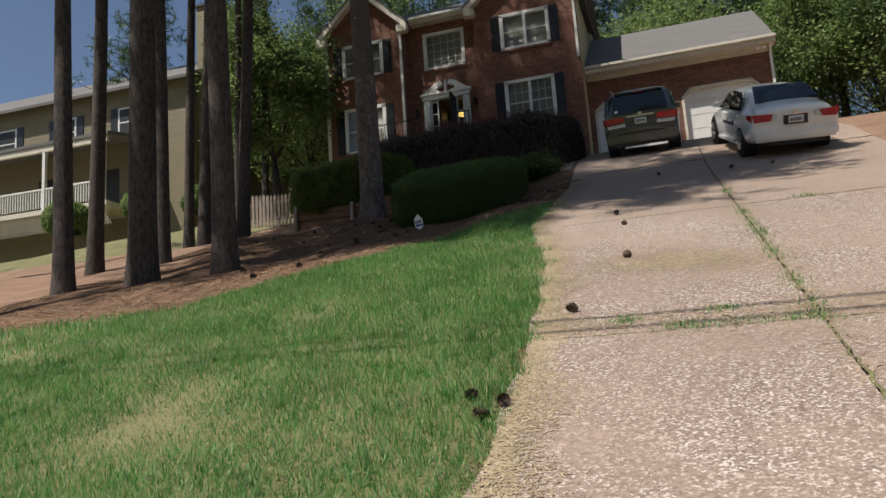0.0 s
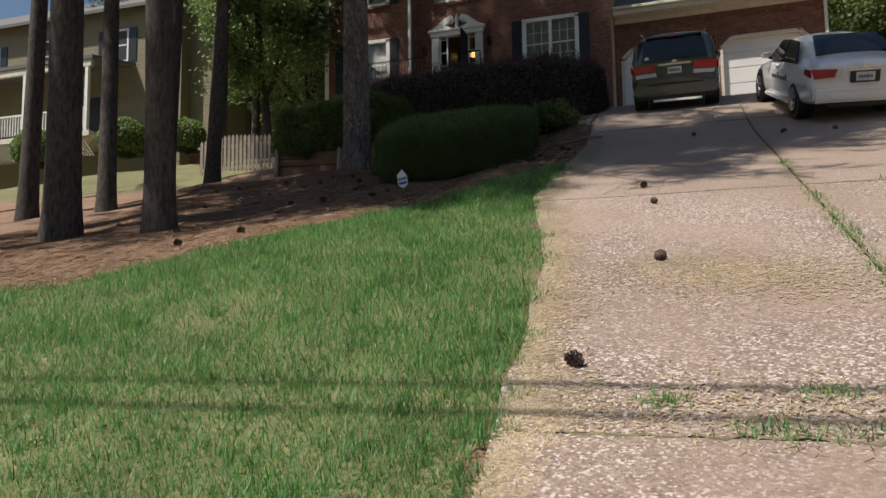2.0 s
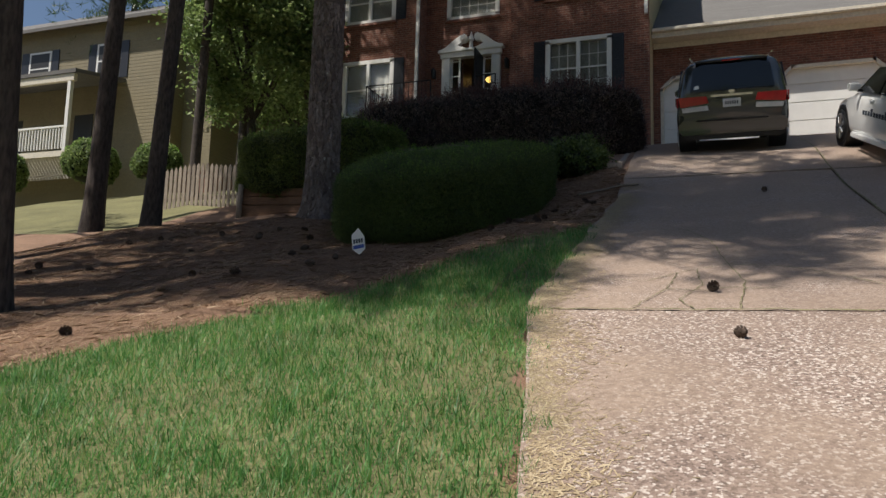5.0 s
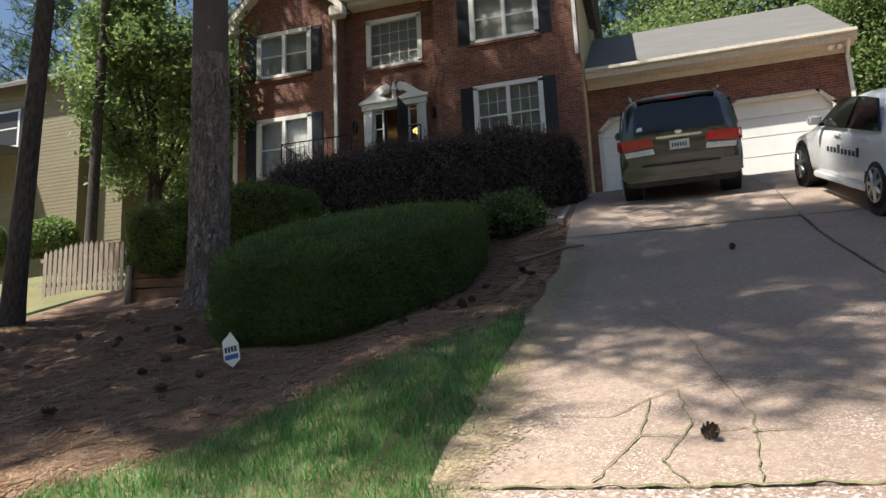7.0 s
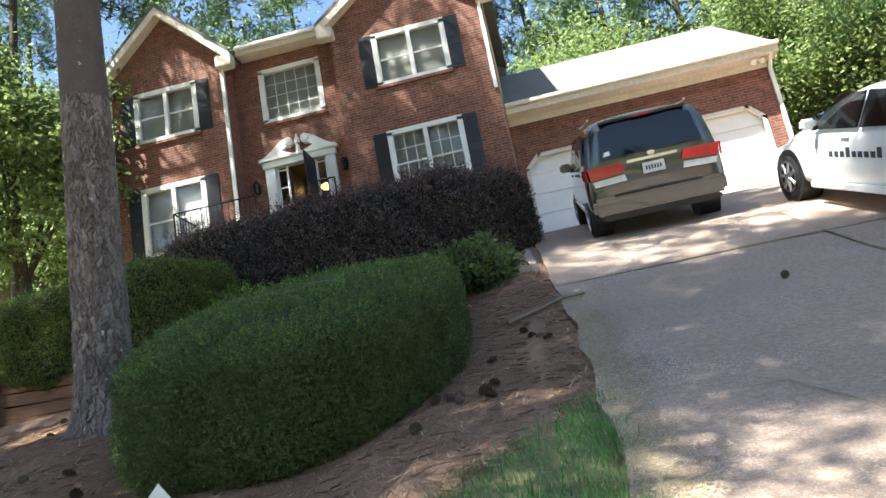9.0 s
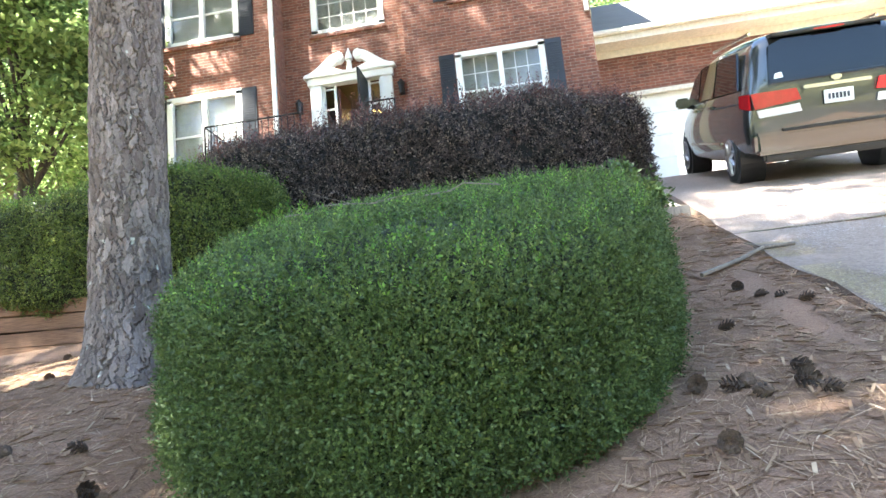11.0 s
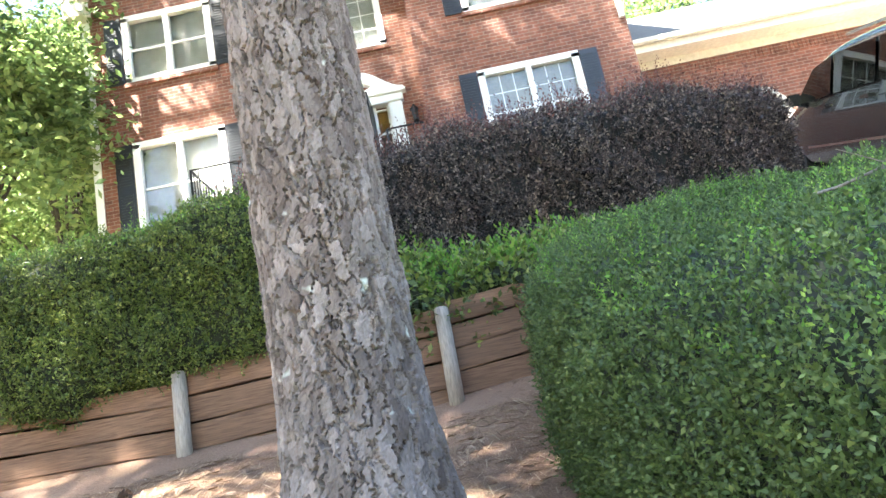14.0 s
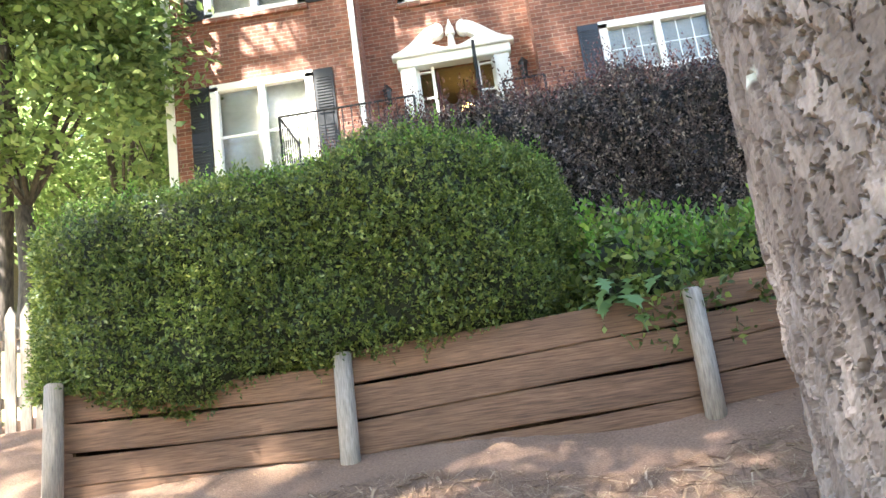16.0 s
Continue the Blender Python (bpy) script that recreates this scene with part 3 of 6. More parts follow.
prism(bm, [(28.3, 11.55), (BACK, 11.55), (BACK, 12.5), (GRY, GRZ - 0.12), (28.3, 11.75)], GX1 - 0.2, GX1 - 0.02)
bmesh.ops.transform(bm, matrix=Matrix(((0, 1, 0, 0), (1, 0, 0, 0), (0, 0, 1, 0), (0, 0, 0, 1))), verts=bm.verts[:])
bmesh.ops.recalc_face_normals(bm, faces=bm.faces[:])
part("garage_gable", bm, SIDING, house)
# lap siding courses on the exposed side wall above the garage roof
for k in range(26):
    z = 11.9 + k * 0.11
    boxed("siding_course", SIDING, house, RX1 + 0.001, RX1 + 0.014, BAY + 0.02, 32.2, z, z + 0.1)


def spout(x, y, z0, z1, elbow=0.28):
    bm = bmesh.new()
    box(bm, x - 0.045, x + 0.045, y - 0.08, y - 0.005, z0, z1 - 0.35)
    tube(bm, (x, y - 0.05, z1 - 0.37), (x, y - elbow, z1), 0.045, n=6)
    return part("downspout", bm, WHITE, house, "white metal downspout", False)


spout(LX1 - 0.08, BAY, FLOOR, EAVE - 0.2)
spout(RX1 - 0.07, BAY, 12.0, EAVE - 0.2)
spout(GX1 + 0.04, GAR, 8.5, GE - 0.02, 0.5)

# windows
def window(h, y, grid=(0, 0), twin=True, shutters=True):
    x0, x1, z0, z1 = h
    bm = bmesh.new()
    t = 0.07
    for a, b, c, d in ((x0 - 0.06, x0 + t, z0, z1), (x1 - t, x1 + 0.06, z0, z1), (x0 - 0.06, x1 + 0.06, z1 - t, z1 + 0.05), (x0 - 0.06, x1 + 0.06, z0 - 0.03, z0 + t)):
        box(bm, a, b, y - 0.022, y + 0.1, c, d)
    if twin:
        box(bm, (x0 + x1) / 2 - 0.05, (x0 + x1) / 2 + 0.05, y - 0.02, y + 0.1, z0, z1)
    w = part("window", bm, WHITE, house, "white twin sash window" if twin else "white fixed window with muntin grid")
    boxed("sill", BRICK, w, x0 - 0.1, x1 + 0.1, y - 0.06, y - 0.001, z0 - 0.12, z0 - 0.032, 0.006, "brick rowlock sill")
    spans = [(x0 + t, (x0 + x1) / 2 - 0.05), ((x0 + x1) / 2 + 0.05, x1 - t)] if twin else [(x0 + t, x1 - t)]
    for n, (a, b) in enumerate(spans):
        pane = boxed("pane", GLASS, w, a, b, y + 0.055, y + 0.061, z0 + t, z1 - t)
        pane.visible_shadow = False
        if twin:
            boxed("meeting_rail", WHITE, w, a, b, y + 0.035, y + 0.075, (z0 + z1) / 2 - 0.02, (z0 + z1) / 2 + 0.02)
        boxed("blind", BLIND, w, a - 0.02, b + 0.02, y + 0.15, y + 0.16, z0 + 0.02, z1 - 0.02, label="pale window blind")
        gx, gz = grid
        for k in range(1, gx):
            x = a + (b - a) * k / gx
            boxed("muntin", WHITE, w, x - 0.009, x + 0.009, y + 0.047, y + 0.0545, z0 + t, z1 - t)
        for k in range(1, gz):
            z = z0 + t + (z1 - z0 - 2 * t) * k / gz
            boxed("muntin", WHITE, w, a, b, y + 0.045, y + 0.0465, z - 0.009, z + 0.009)
    if shutters:
        for a in (x0 - 0.40, x1 + 0.075):
            s = boxed("shutter", SHUTTER, house, a, a + 0.325, y - 0.03, y - 0.002, z0 - 0.02, z1 + 0.03, 0.004, "black louvred shutter")
            n = int((z1 - z0) / 0.055)
            for k in range(n):
                z = z0 + 0.06 + k * 0.052
                if abs(z - (z0 + z1) / 2) > 0.07 and z < z1 - 0.07:
                    boxed("louvre", SHUTTER, s, a + 0.04, a + 0.285, y - 0.042, y - 0.0305, z, z + 0.03)


window(UL, BAY, (0, 0))
window(LL, BAY, (0, 0))
window(UR, BAY, (0, 0))
window(LR, BAY, (3, 4))
window(UM, MIDY, (5, 4), twin=False, shutters=False)

# front door with sidelights and broken scroll pediment
entry = boxed("door_surround", WHITE, house, DOOR[0] - 0.16, DOOR[0] + 0.10, MIDY - 0.10, MIDY + 0.1, FLOOR, 11.5, 0.012, "white door surround with scroll pediment")
boxed("pilaster", WHITE, entry, DOOR[1] - 0.10, DOOR[1] + 0.16, MIDY - 0.10, MIDY + 0.1, FLOOR, 11.5, 0.012)
for x in (DOOR[0] - 0.13, DOOR[1] - 0.07):
    for k in range(3):
        boxed("flute", WHITE, entry, x + k * 0.075, x + 0.045 + k * 0.075, MIDY - 0.112, MIDY - 0.1005, FLOOR + 0.2, 11.35)
boxed("entablature", WHITE, entry, DOOR[0] - 0.2, DOOR[1] + 0.2, MIDY - 0.14, MIDY + 0.1, 11.5, 11.66, 0.015)
boxed("cornice", WHITE, entry, DOOR[0] - 0.27, DOOR[1] + 0.27, MIDY - 0.2, MIDY - 0.002, 11.66, 11.73, 0.015)
xc = (DOOR[0] + DOOR[1]) / 2
for s in (-1, 1):
    out = []
    for k in range(13):
        u = k / 12
        out.append((xc + s * (1.0 - 0.78 * u), 11.735 + 0.03 + 0.42 * (3 * u * u - 2 * u ** 3)))
    cx, cz, rr = xc + s * 0.24, 12.08, 0.13
    for k in range(9):
        a = math.pi / 2 - k * math.pi * 1.1 / 8
        out.append((cx - s * rr * math.cos(a) * 1.0, cz + rr * math.sin(a)))
    out += [(xc + s * 0.42, 11.86), (xc + s * 0.10, 11.735), (xc + s * 1.0, 11.735)]
    bm = bmesh.new()
    prism(bm, out, MIDY - 0.16, MIDY - 0.003)
    part("scroll", bm, WHITE, entry)
    bm = bmesh.new()
    tube(bm, (cx, MIDY - 0.19, cz), (cx, MIDY - 0.1, cz), 0.075, n=16)
    part("rosette", bm, WHITE, entry)
bm = bmesh.new()
tube(bm, (xc, MIDY - 0.08, 11.735), (xc, MIDY - 0.08, 12.0), 0.07, 0.045, 12)
tube(bm, (xc, MIDY - 0.08, 12.0), (xc, MIDY - 0.08, 12.14), 0.085, 0.06, 12)
tube(bm, (xc, MIDY - 0.08, 12.14), (xc, MIDY - 0.08, 12.28), 0.05, 0.01, 12)
part("finial", bm, WHITE, entry)
for a in (DOOR[0] + 0.10, DOOR[1] - 0.40):
    boxed("sidelight_panel", WHITE, entry, a, a + 0.30, MIDY + 0.02, MIDY + 0.07, FLOOR, 10.0)
    p = boxed("sidelight", GLASS, entry, a + 0.05, a + 0.25, MIDY + 0.04, MIDY + 0.046, 10.0, 11.42)
    p.visible_shadow = False
    for q0 in (a, a + 0.25):
        boxed("sidelight_stile", WHITE, entry, q0, q0 + 0.05, MIDY + 0.02, MIDY + 0.07, 10.0, 11.5)
    for z in (10.0, 10.47, 10.94, 11.41):
        boxed("sidelight_rail", WHITE, entry, a + 0.05, a + 0.25, MIDY + 0.022, MIDY + 0.068, z, z + 0.03)
front_door = boxed("open_front_door", DOOR_RED, house, 0, 0.045, 0, 0.86, FLOOR, 11.45, 0.004, "dark red front door standing open", Matrix.Translation((DOOR[0] + 0.42, MIDY + 0.1, 0)))
storm = boxed("storm_door", IRON, house, DOOR[1] - 0.45, DOOR[1] - 0.40, MIDY - 0.75, MIDY + 0.02, FLOOR, 11.48, 0.004, "dark storm door held open")
boxed("porch_slab", STONE, house, LX1 - 1.25, RX0 + 0.1, MIDY - 1.8, MIDY - 0.02, 8.4, FLOOR - 0.02, 0.02, "concrete porch landing")

# porch railing of black iron
railing = thing("porch_railing", "black wrought iron railing on the front porch", "railing")


def rail_run(a, b, z):
    ax, ay = a
    bx, by = b
    L = math.hypot(bx - ax, by - ay)
    for h in (0.12, 0.9):
        bm = bmesh.new()
        tube(bm, (ax, ay, z + h), (bx, by, z + h), 0.018, n=6)
        part("rail", bm, IRON, railing)
    n = max(2, int(L / 0.13))
    for k in range(n + 1):
        u = k / n
        bm = bmesh.new()
        x, y = ax + (bx - ax) * u, ay + (by - ay) * u
        tube(bm, (x, y, z), (x, y, z + 0.9), 0.02 if k in (0, n) else 0.009, n=6)
        part("post" if k in (0, n) else "baluster", bm, IRON, railing)


PY = MIDY - 1.7
rail_run((LX1 - 1.15, PY), (xc - 0.65, PY), FLOOR)
rail_run((LX1 - 1.15, PY), (LX1 - 1.15, BAY - 0.1), FLOOR)
rail_run((xc + 0.65, PY), (RX0 - 0.1, PY), FLOOR)


def wall_lantern(x, y, z):
    t = thing("wall_lantern", "small black carriage lantern on brick wall", "lantern", "entry lanterns", at=pose(x, y, z))
    bm = bmesh.new()
    box(bm, -0.05, 0.05, -0.03, 0, -0.12, 0.12)
    tube(bm, (0, -0.02, 0.1), (0, -0.12, 0.14), 0.012, n=6)
    part("bracket", bm, IRON, t)
    bm = bmesh.new()
    tube(bm, (0, -0.12, -0.13), (0, -0.12, 0.1), 0.05, 0.075, 6)
    part("lantern_body", bm, BLACK, t)
    bm = bmesh.new()
    tube(bm, (0, -0.12, 0.1), (0, -0.12, 0.2), 0.09, 0.015, 6)
    part("cap", bm, IRON, t)


wall_lantern(DOOR[0] - 0.42, MIDY, 11.05)
wall_lantern(DOOR[1] + 0.36, MIDY, 11.15)

pendant = thing("pendant_lamp", "amber glass bowl lamp lit in the hallway", "lamp", at=pose(xc + 0.12, MIDY + 1.6, 11.35))
bm = bmesh.new()
bmesh.ops.create_uvsphere(bm, u_segments=20, v_segments=10, radius=0.15)
bmesh.ops.transform(bm, matrix=Matrix.Diagonal((1, 1, 0.62, 1)), verts=bm.verts[:])
part("bowl", bm, LAMP_GLOW, pendant, smooth=True)
bm = bmesh.new()
tube(bm, (0, 0, 0.08), (0, 0, 0.6), 0.012, n=6)
part("stem", bm, IRON, pendant)

# flood light under the garage eave
flood = thing("flood_light", "twin white security flood light under the garage eave", "lamp", at=pose(GX1 - 0.28, 28.42, GE - 0.14))
for dx in (-0.07, 0.07):
    bm = bmesh.new()
    tube(bm, (dx, 0, -0.02), (dx * 1.5, -0.14, -0.12), 0.04, 0.065, 12)
    part("lamp_head", bm, WHITE, flood)
bm = bmesh.new()
tube(bm, (0, 0, -0.03), (0, 0, 0), 0.07, n=12)
part("mount", bm, WHITE, flood)

# ---- retaining wall of timbers with posts ----
retaining = thing("retaining_wall", "weathered timber retaining wall with upright posts", "wall")
WALL = [(-10.56, 20.45), (-8.80, 20.47), (-6.72, 20.47), (-4.85, 20.5)]
WTOP, WLOW = [6.03, 5.97, 6.05, 6.20], [5.55, 5.40, 5.56, 5.75]
rr = rng(3)
for k in range(3):
    (xa, ya), (xb, yb) = WALL[k], WALL[k + 1]
    L = math.hypot(xb - xa, yb - ya)
    ang = math.degrees(math.atan2(yb - ya, xb - xa))
    h = (WTOP[k] - WLOW[k] + 0.25) / 4
    for c in range(4):
        z = (WTOP[k] + WTOP[k + 1]) / 2 - 0.0 - (c + 1) * h
        m = pose(xa, ya, z, 0, -math.degrees(math.atan2(WTOP[k + 1] - WTOP[k], L)), ang)
        bm = bmesh.new()
        d = rr.uniform(0, 0.012)
        vs = box(bm, 0.004, L - 0.004, d, 0.11, 0.004, h - 0.006 - rr.uniform(0, 0.006))
        bmesh.ops.subdivide_edges(bm, edges=[e for e in bm.edges if abs(e.verts[0].co.x - e.verts[1].co.x) > 1], cuts=8)
        for v in bm.verts:
            v.co.z += 0.006 * math.sin(3.1 * v.co.x + c * 2 + k)
            v.co.y += 0.004 * math.sin(4.3 * v.co.x + c)
        bmesh.ops.bevel(bm, geom=[e for e in bm.edges if e.is_manifold and e.calc_face_angle(0) > 1], offset=0.008, segments=2, affect="EDGES")
        bmesh.ops.transform(bm, matrix=m, verts=bm.verts[:])
        part("timber", bm, TIMBER, retaining)
for k in range(4):
    x, y = WALL[k]
    bm = bmesh.new()
    tube(bm, (0, 0, -0.35), (0.015, 0.02, WTOP[k] - WLOW[k] + 0.03), 0.062, 0.056, 12)
    bmesh.ops.bevel(bm, geom=[e for e in bm.edges if e.calc_face_angle(0) > 1], offset=0.01, segments=2, affect="EDGES")
    bmesh.ops.transform(bm, matrix=pose(x + 0.01, y - 0.068, WLOW[k], 0, 0, 0), verts=bm.verts[:])
    part("post", bm, POST_WOOD, retaining, "grey round timber post", True)
(xa, ya) = WALL[0]
boxed("end_timber", TIMBER, retaining, xa - 0.06, xa + 0.05, ya + 0.12, ya + 2.2, 5.4, 6.1, 0.01)

# bed of soil behind the wall, climbing to the house
v, f = [], []
nx, ny = 24, 22
for j in range(ny + 1):
    for i in range(nx + 1):
        x = -10.5 + 6.15 * i / nx
        y0 = along([(a, b) for a, b in WALL], x) + 0.1
        y = y0 + (27.3 - y0) * j / ny
        z = along([(a, t) for (a, b), t in zip(WALL, WTOP)], x) - 0.06 + 2.6 * (j / ny) ** 0.9
        u = min(1, max(0, (-4.35 - x) / 1.0))
        z = ground_z(x, y) + 0.02 + u * (z - ground_z(x, y) - 0.02)
        v.append((x, y, z + 0.02 * math.sin(5 * x + 3 * y)))
for j in range(ny):
    for i in range(nx):
        a = j * (nx + 1) + i
        f.append((a, a + 1, a + nx + 2, a + nx + 1))
tagged(mesh_part("planting_bed", v, f, STRAW, None, "", True), "raised planting bed covered in pine straw", "ground", kind="structure")

# timber edging where the bed meets the driveway
edging = thing("bed_edging", "flat grey timber edging at the driveway's side", "edging")
boxed("timber", POST_WOOD, edging, -3.65, -2.55, -0.06, 0.06, -0.08, 0.05, 0.012, m=pose(0, 20.5, rise(20.5) + 0.06, 0, 0, 0))
boxed("timber", POST_WOOD, edging, -0.06, 0.06, 0, 3.0, -0.06, 0.05, 0.012, m=pose(-2.62, 20.6, rise(20.6) + 0.03, 19.0, 0, 2))

# ---- hedges ----
def stretch_of(d, power, plan):
    """How far along each direction the rounded block reaches; its plan may be rounder than its height."""
    s = np.abs(d[:, 0]) ** plan + np.abs(d[:, 1]) ** plan
    return (s ** (power / plan) + np.abs(d[:, 2]) ** power) ** (-1.0 / power)


def shell_points(n, centre, half, power, seed, plan, low=-0.75):
    """Points and normals over a rounded block (superellipsoid), only above a low cut."""
    r = rng(seed)
    d = r.normal(0, 1, (int(n * 1.5), 3))
    d /= np.linalg.norm(d, axis=1)[:, None]
    p = d * stretch_of(d, power, plan)[:, None]
    s = np.abs(p[:, 0]) ** plan + np.abs(p[:, 1]) ** plan + 1e-9
    g = np.sign(p) * np.abs(p) ** (plan - 1) * (s ** (power / plan - 1))[:, None]
    g[:, 2] = np.sign(p[:, 2]) * np.abs(p[:, 2]) ** (power - 1)
    g = g / np.array(half)
    g /= np.linalg.norm(g, axis=1)[:, None]
    keep = p[:, 2] > low
    p, g = p[keep][:n], g[keep][:n]
    return p, g


def twig_leaves(p, d, per, length, size, seed, aspect=0.5):
    """Short leafy twigs from points p along d, leaves set spirally round each."""
    r = rng(seed)
    n = len(p)
    a0, L = r.uniform(0, 6.283, n), length * r.uniform(0.45, 1.25, n)
    e = np.cross(d, r.normal(0, 1, (n, 3)))
    e /= np.linalg.norm(e, axis=1)[:, None] + 1e-9
    f = np.cross(d, e)
    out = []
    for k in range(per):
        u = (k + 0.5) / per
        a = a0 + 2.4 * k + r.normal(0, 0.3, n)
        side = e * np.cos(a)[:, None] + f * np.sin(a)[:, None]
        ax = d * (0.55 + 0.5 * u) + side * (1.0 - 0.35 * u) + r.normal(0, 0.18, (n, 3))
        ax /= np.linalg.norm(ax, axis=1)[:, None]
        s = (size * r.uniform(0.65, 1.3, n) * (1.1 - 0.35 * u))[:, None]
        w = np.cross(ax, np.cross(d, side) * 0.5 + d * 0.5 + r.normal(0, 0.35, (n, 3)))
        w /= np.linalg.norm(w, axis=1)[:, None] + 1e-9
        c = p + d * (L * u)[:, None]
        out.append(np.stack([c, c + ax * s * 0.9 - w * s * aspect, c + ax * s * 2, c + ax * s * 0.9 + w * s * aspect], 1))
    return np.concatenate(out)


def hedge(name, label, centre, half, power, turn, tilt, counts, sizes, mats, shade_core, seed, lumps=0.05, low=-0.8, twigs=0, per=8, length=0.06, sprigs=0, reach=0.12, category="hedge", bulge=0.0, plan=None):
    """A clipped shrub: near-black core painting its inner shade, leaves at the surface and just inside it, leafy twigs
    all over, long new shoots on top.
    """
    plan = plan or power
    h = thing(name, label, category)
    m = np.array(pose(0, 0, 0, 0, 0, turn).to_3x3())
    half = np.array(half)

    def place(p, g, depth, seed2):
        r = rng(seed2)
        q = p * half
        x, y, z = q[:, 0], q[:, 1], q[:, 2]
        lump = np.sin(2.9 * x + seed + 1.3 * z) * np.cos(2.4 * y + 1.3 * seed) + 0.7 * np.sin(5.3 * x - 4.1 * y + 3.7 * z + seed) + 0.5 * np.sin(9.1 * y + 7.3 * z) * np.cos(8.3 * x + seed) + 0.3 * np.sin(17 * x + 15 * y + 13 * z)
        q = q + g * (lumps * lump + r.normal(0, 0.02, len(p)) - depth)[:, None]
        q[:, 2] += tilt * q[:, 1] + bulge * q[:, 0]
        return q @ m.T + np.array(centre), g @ m.T

    # dark shell under the leaves, coloured as the shade inside the shrub
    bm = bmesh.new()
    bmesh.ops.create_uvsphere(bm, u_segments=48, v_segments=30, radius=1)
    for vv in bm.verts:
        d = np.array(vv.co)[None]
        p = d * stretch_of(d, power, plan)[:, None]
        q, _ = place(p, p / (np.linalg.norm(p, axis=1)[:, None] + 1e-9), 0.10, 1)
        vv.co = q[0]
    part("shade_core", bm, shade_core, h, smooth=True)
    for i, (n, s, mt) in enumerate(zip(counts, sizes, mats)):
        p, g = shell_points(n, centre, half, power, seed + 7 * i, plan, low=low)
        depth = np.abs(rng(seed + i).normal(0, 0.04, len(p)))
        if i == 1:                      # newest growth: on the crown
            keep = (g[:, 2] > 0.55)
            p, g, depth = p[keep], g[keep], depth[keep] - 0.03
        if len(p):
            q, gg = place(p, g, depth, seed + 30 + i)
            quads("foliage" if i == 0 else "new_growth", leaf_quads(q, gg, s, seed + 60 + i), mt, h, kind="stuff")
    if twigs:
        p, g = shell_points(twigs, centre, half, power, seed + 41, plan, low=low)
        q, gg = place(p, g, np.full(len(p), 0.035), seed + 42)
        d = gg * 0.75 + np.array([0, 0, 0.5]) + rng(seed + 43).normal(0, 0.42, gg.shape)
        d /= np.linalg.norm(d, axis=1)[:, None]
        quads("twig_foliage", twig_leaves(q, d, per, length, sizes[0], seed + 44), mats[0], h, kind="stuff")
    if sprigs:
        p, g = shell_points(sprigs * 6, centre, half, power, seed + 99, plan, low=0.3)
        keep = g[:, 2] > 0.45
        p, g = p[keep][:sprigs], g[keep][:sprigs]
        q, gg = place(p, g, np.full(len(p), 0.02), seed + 98)
        d = gg * 0.3 + np.array([0, 0, 1.0]) + rng(seed + 97).normal(0, 0.25, gg.shape)
        d /= np.linalg.norm(d, axis=1)[:, None]
        quads("sprig", twig_leaves(q, d, 11, reach, sizes[0] * 0.9, seed + 96), mats[1], h, kind="stuff")
    return h


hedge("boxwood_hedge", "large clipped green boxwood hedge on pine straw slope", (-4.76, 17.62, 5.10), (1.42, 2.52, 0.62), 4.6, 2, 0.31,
      (150000, 22000), (0.0098, 0.010), (BOX_LEAF, FRESH_LEAF), INNER_SHADE, 5, twigs=54000, per=8, length=0.07, sprigs=900, reach=0.10, plan=2.5, bulge=0.03, lumps=0.03)
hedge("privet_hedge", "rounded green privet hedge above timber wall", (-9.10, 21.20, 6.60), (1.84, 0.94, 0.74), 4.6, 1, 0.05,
      (60000, 20000), (0.016, 0.016), (PRIVET_LEAF, FRESH_LEAF), INNER_SHADE, 11, twigs=17000, per=8, length=0.08, sprigs=220, reach=0.2, plan=3.0, bulge=0.05, low=-0.95)
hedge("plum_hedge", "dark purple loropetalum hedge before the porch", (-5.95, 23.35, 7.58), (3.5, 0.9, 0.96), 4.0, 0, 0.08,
      (70000, 12000), (0.022, 0.022), (PLUM_LEAF, RED_LEAF), PLUM_INNER_SHADE, 17, twigs=17000, per=8, length=0.14, sprigs=1500, reach=0.36, lumps=0.07, plan=3.4, bulge=0.01)
hedge("green_shrub", "low dark green shrub beside the driveway", (-3.5, 20.6, 6.18), (0.55, 0.5, 0.30), 2.3, 0, 0.3,
      (1200, 500), (0.04, 0.035), (BOX_LEAF, PRIVET_LEAF), INNER_SHADE, 23, twigs=900, per=7, length=0.2, lumps=0.09, category="shrub")
hedge("leafy_perennials", "bright green leafy perennials spilling over timber wall", (-6.25, 21.1, 6.22), (1.2, 0.62, 0.36), 2.4, 2, 0.2,
      (3200, 3000), (0.036, 0.034), (PRIVET_LEAF, FRESH_LEAF), INNER_SHADE, 29, twigs=900, per=7, length=0.22, sprigs=160, reach=0.26, lumps=0.09, category="plant")

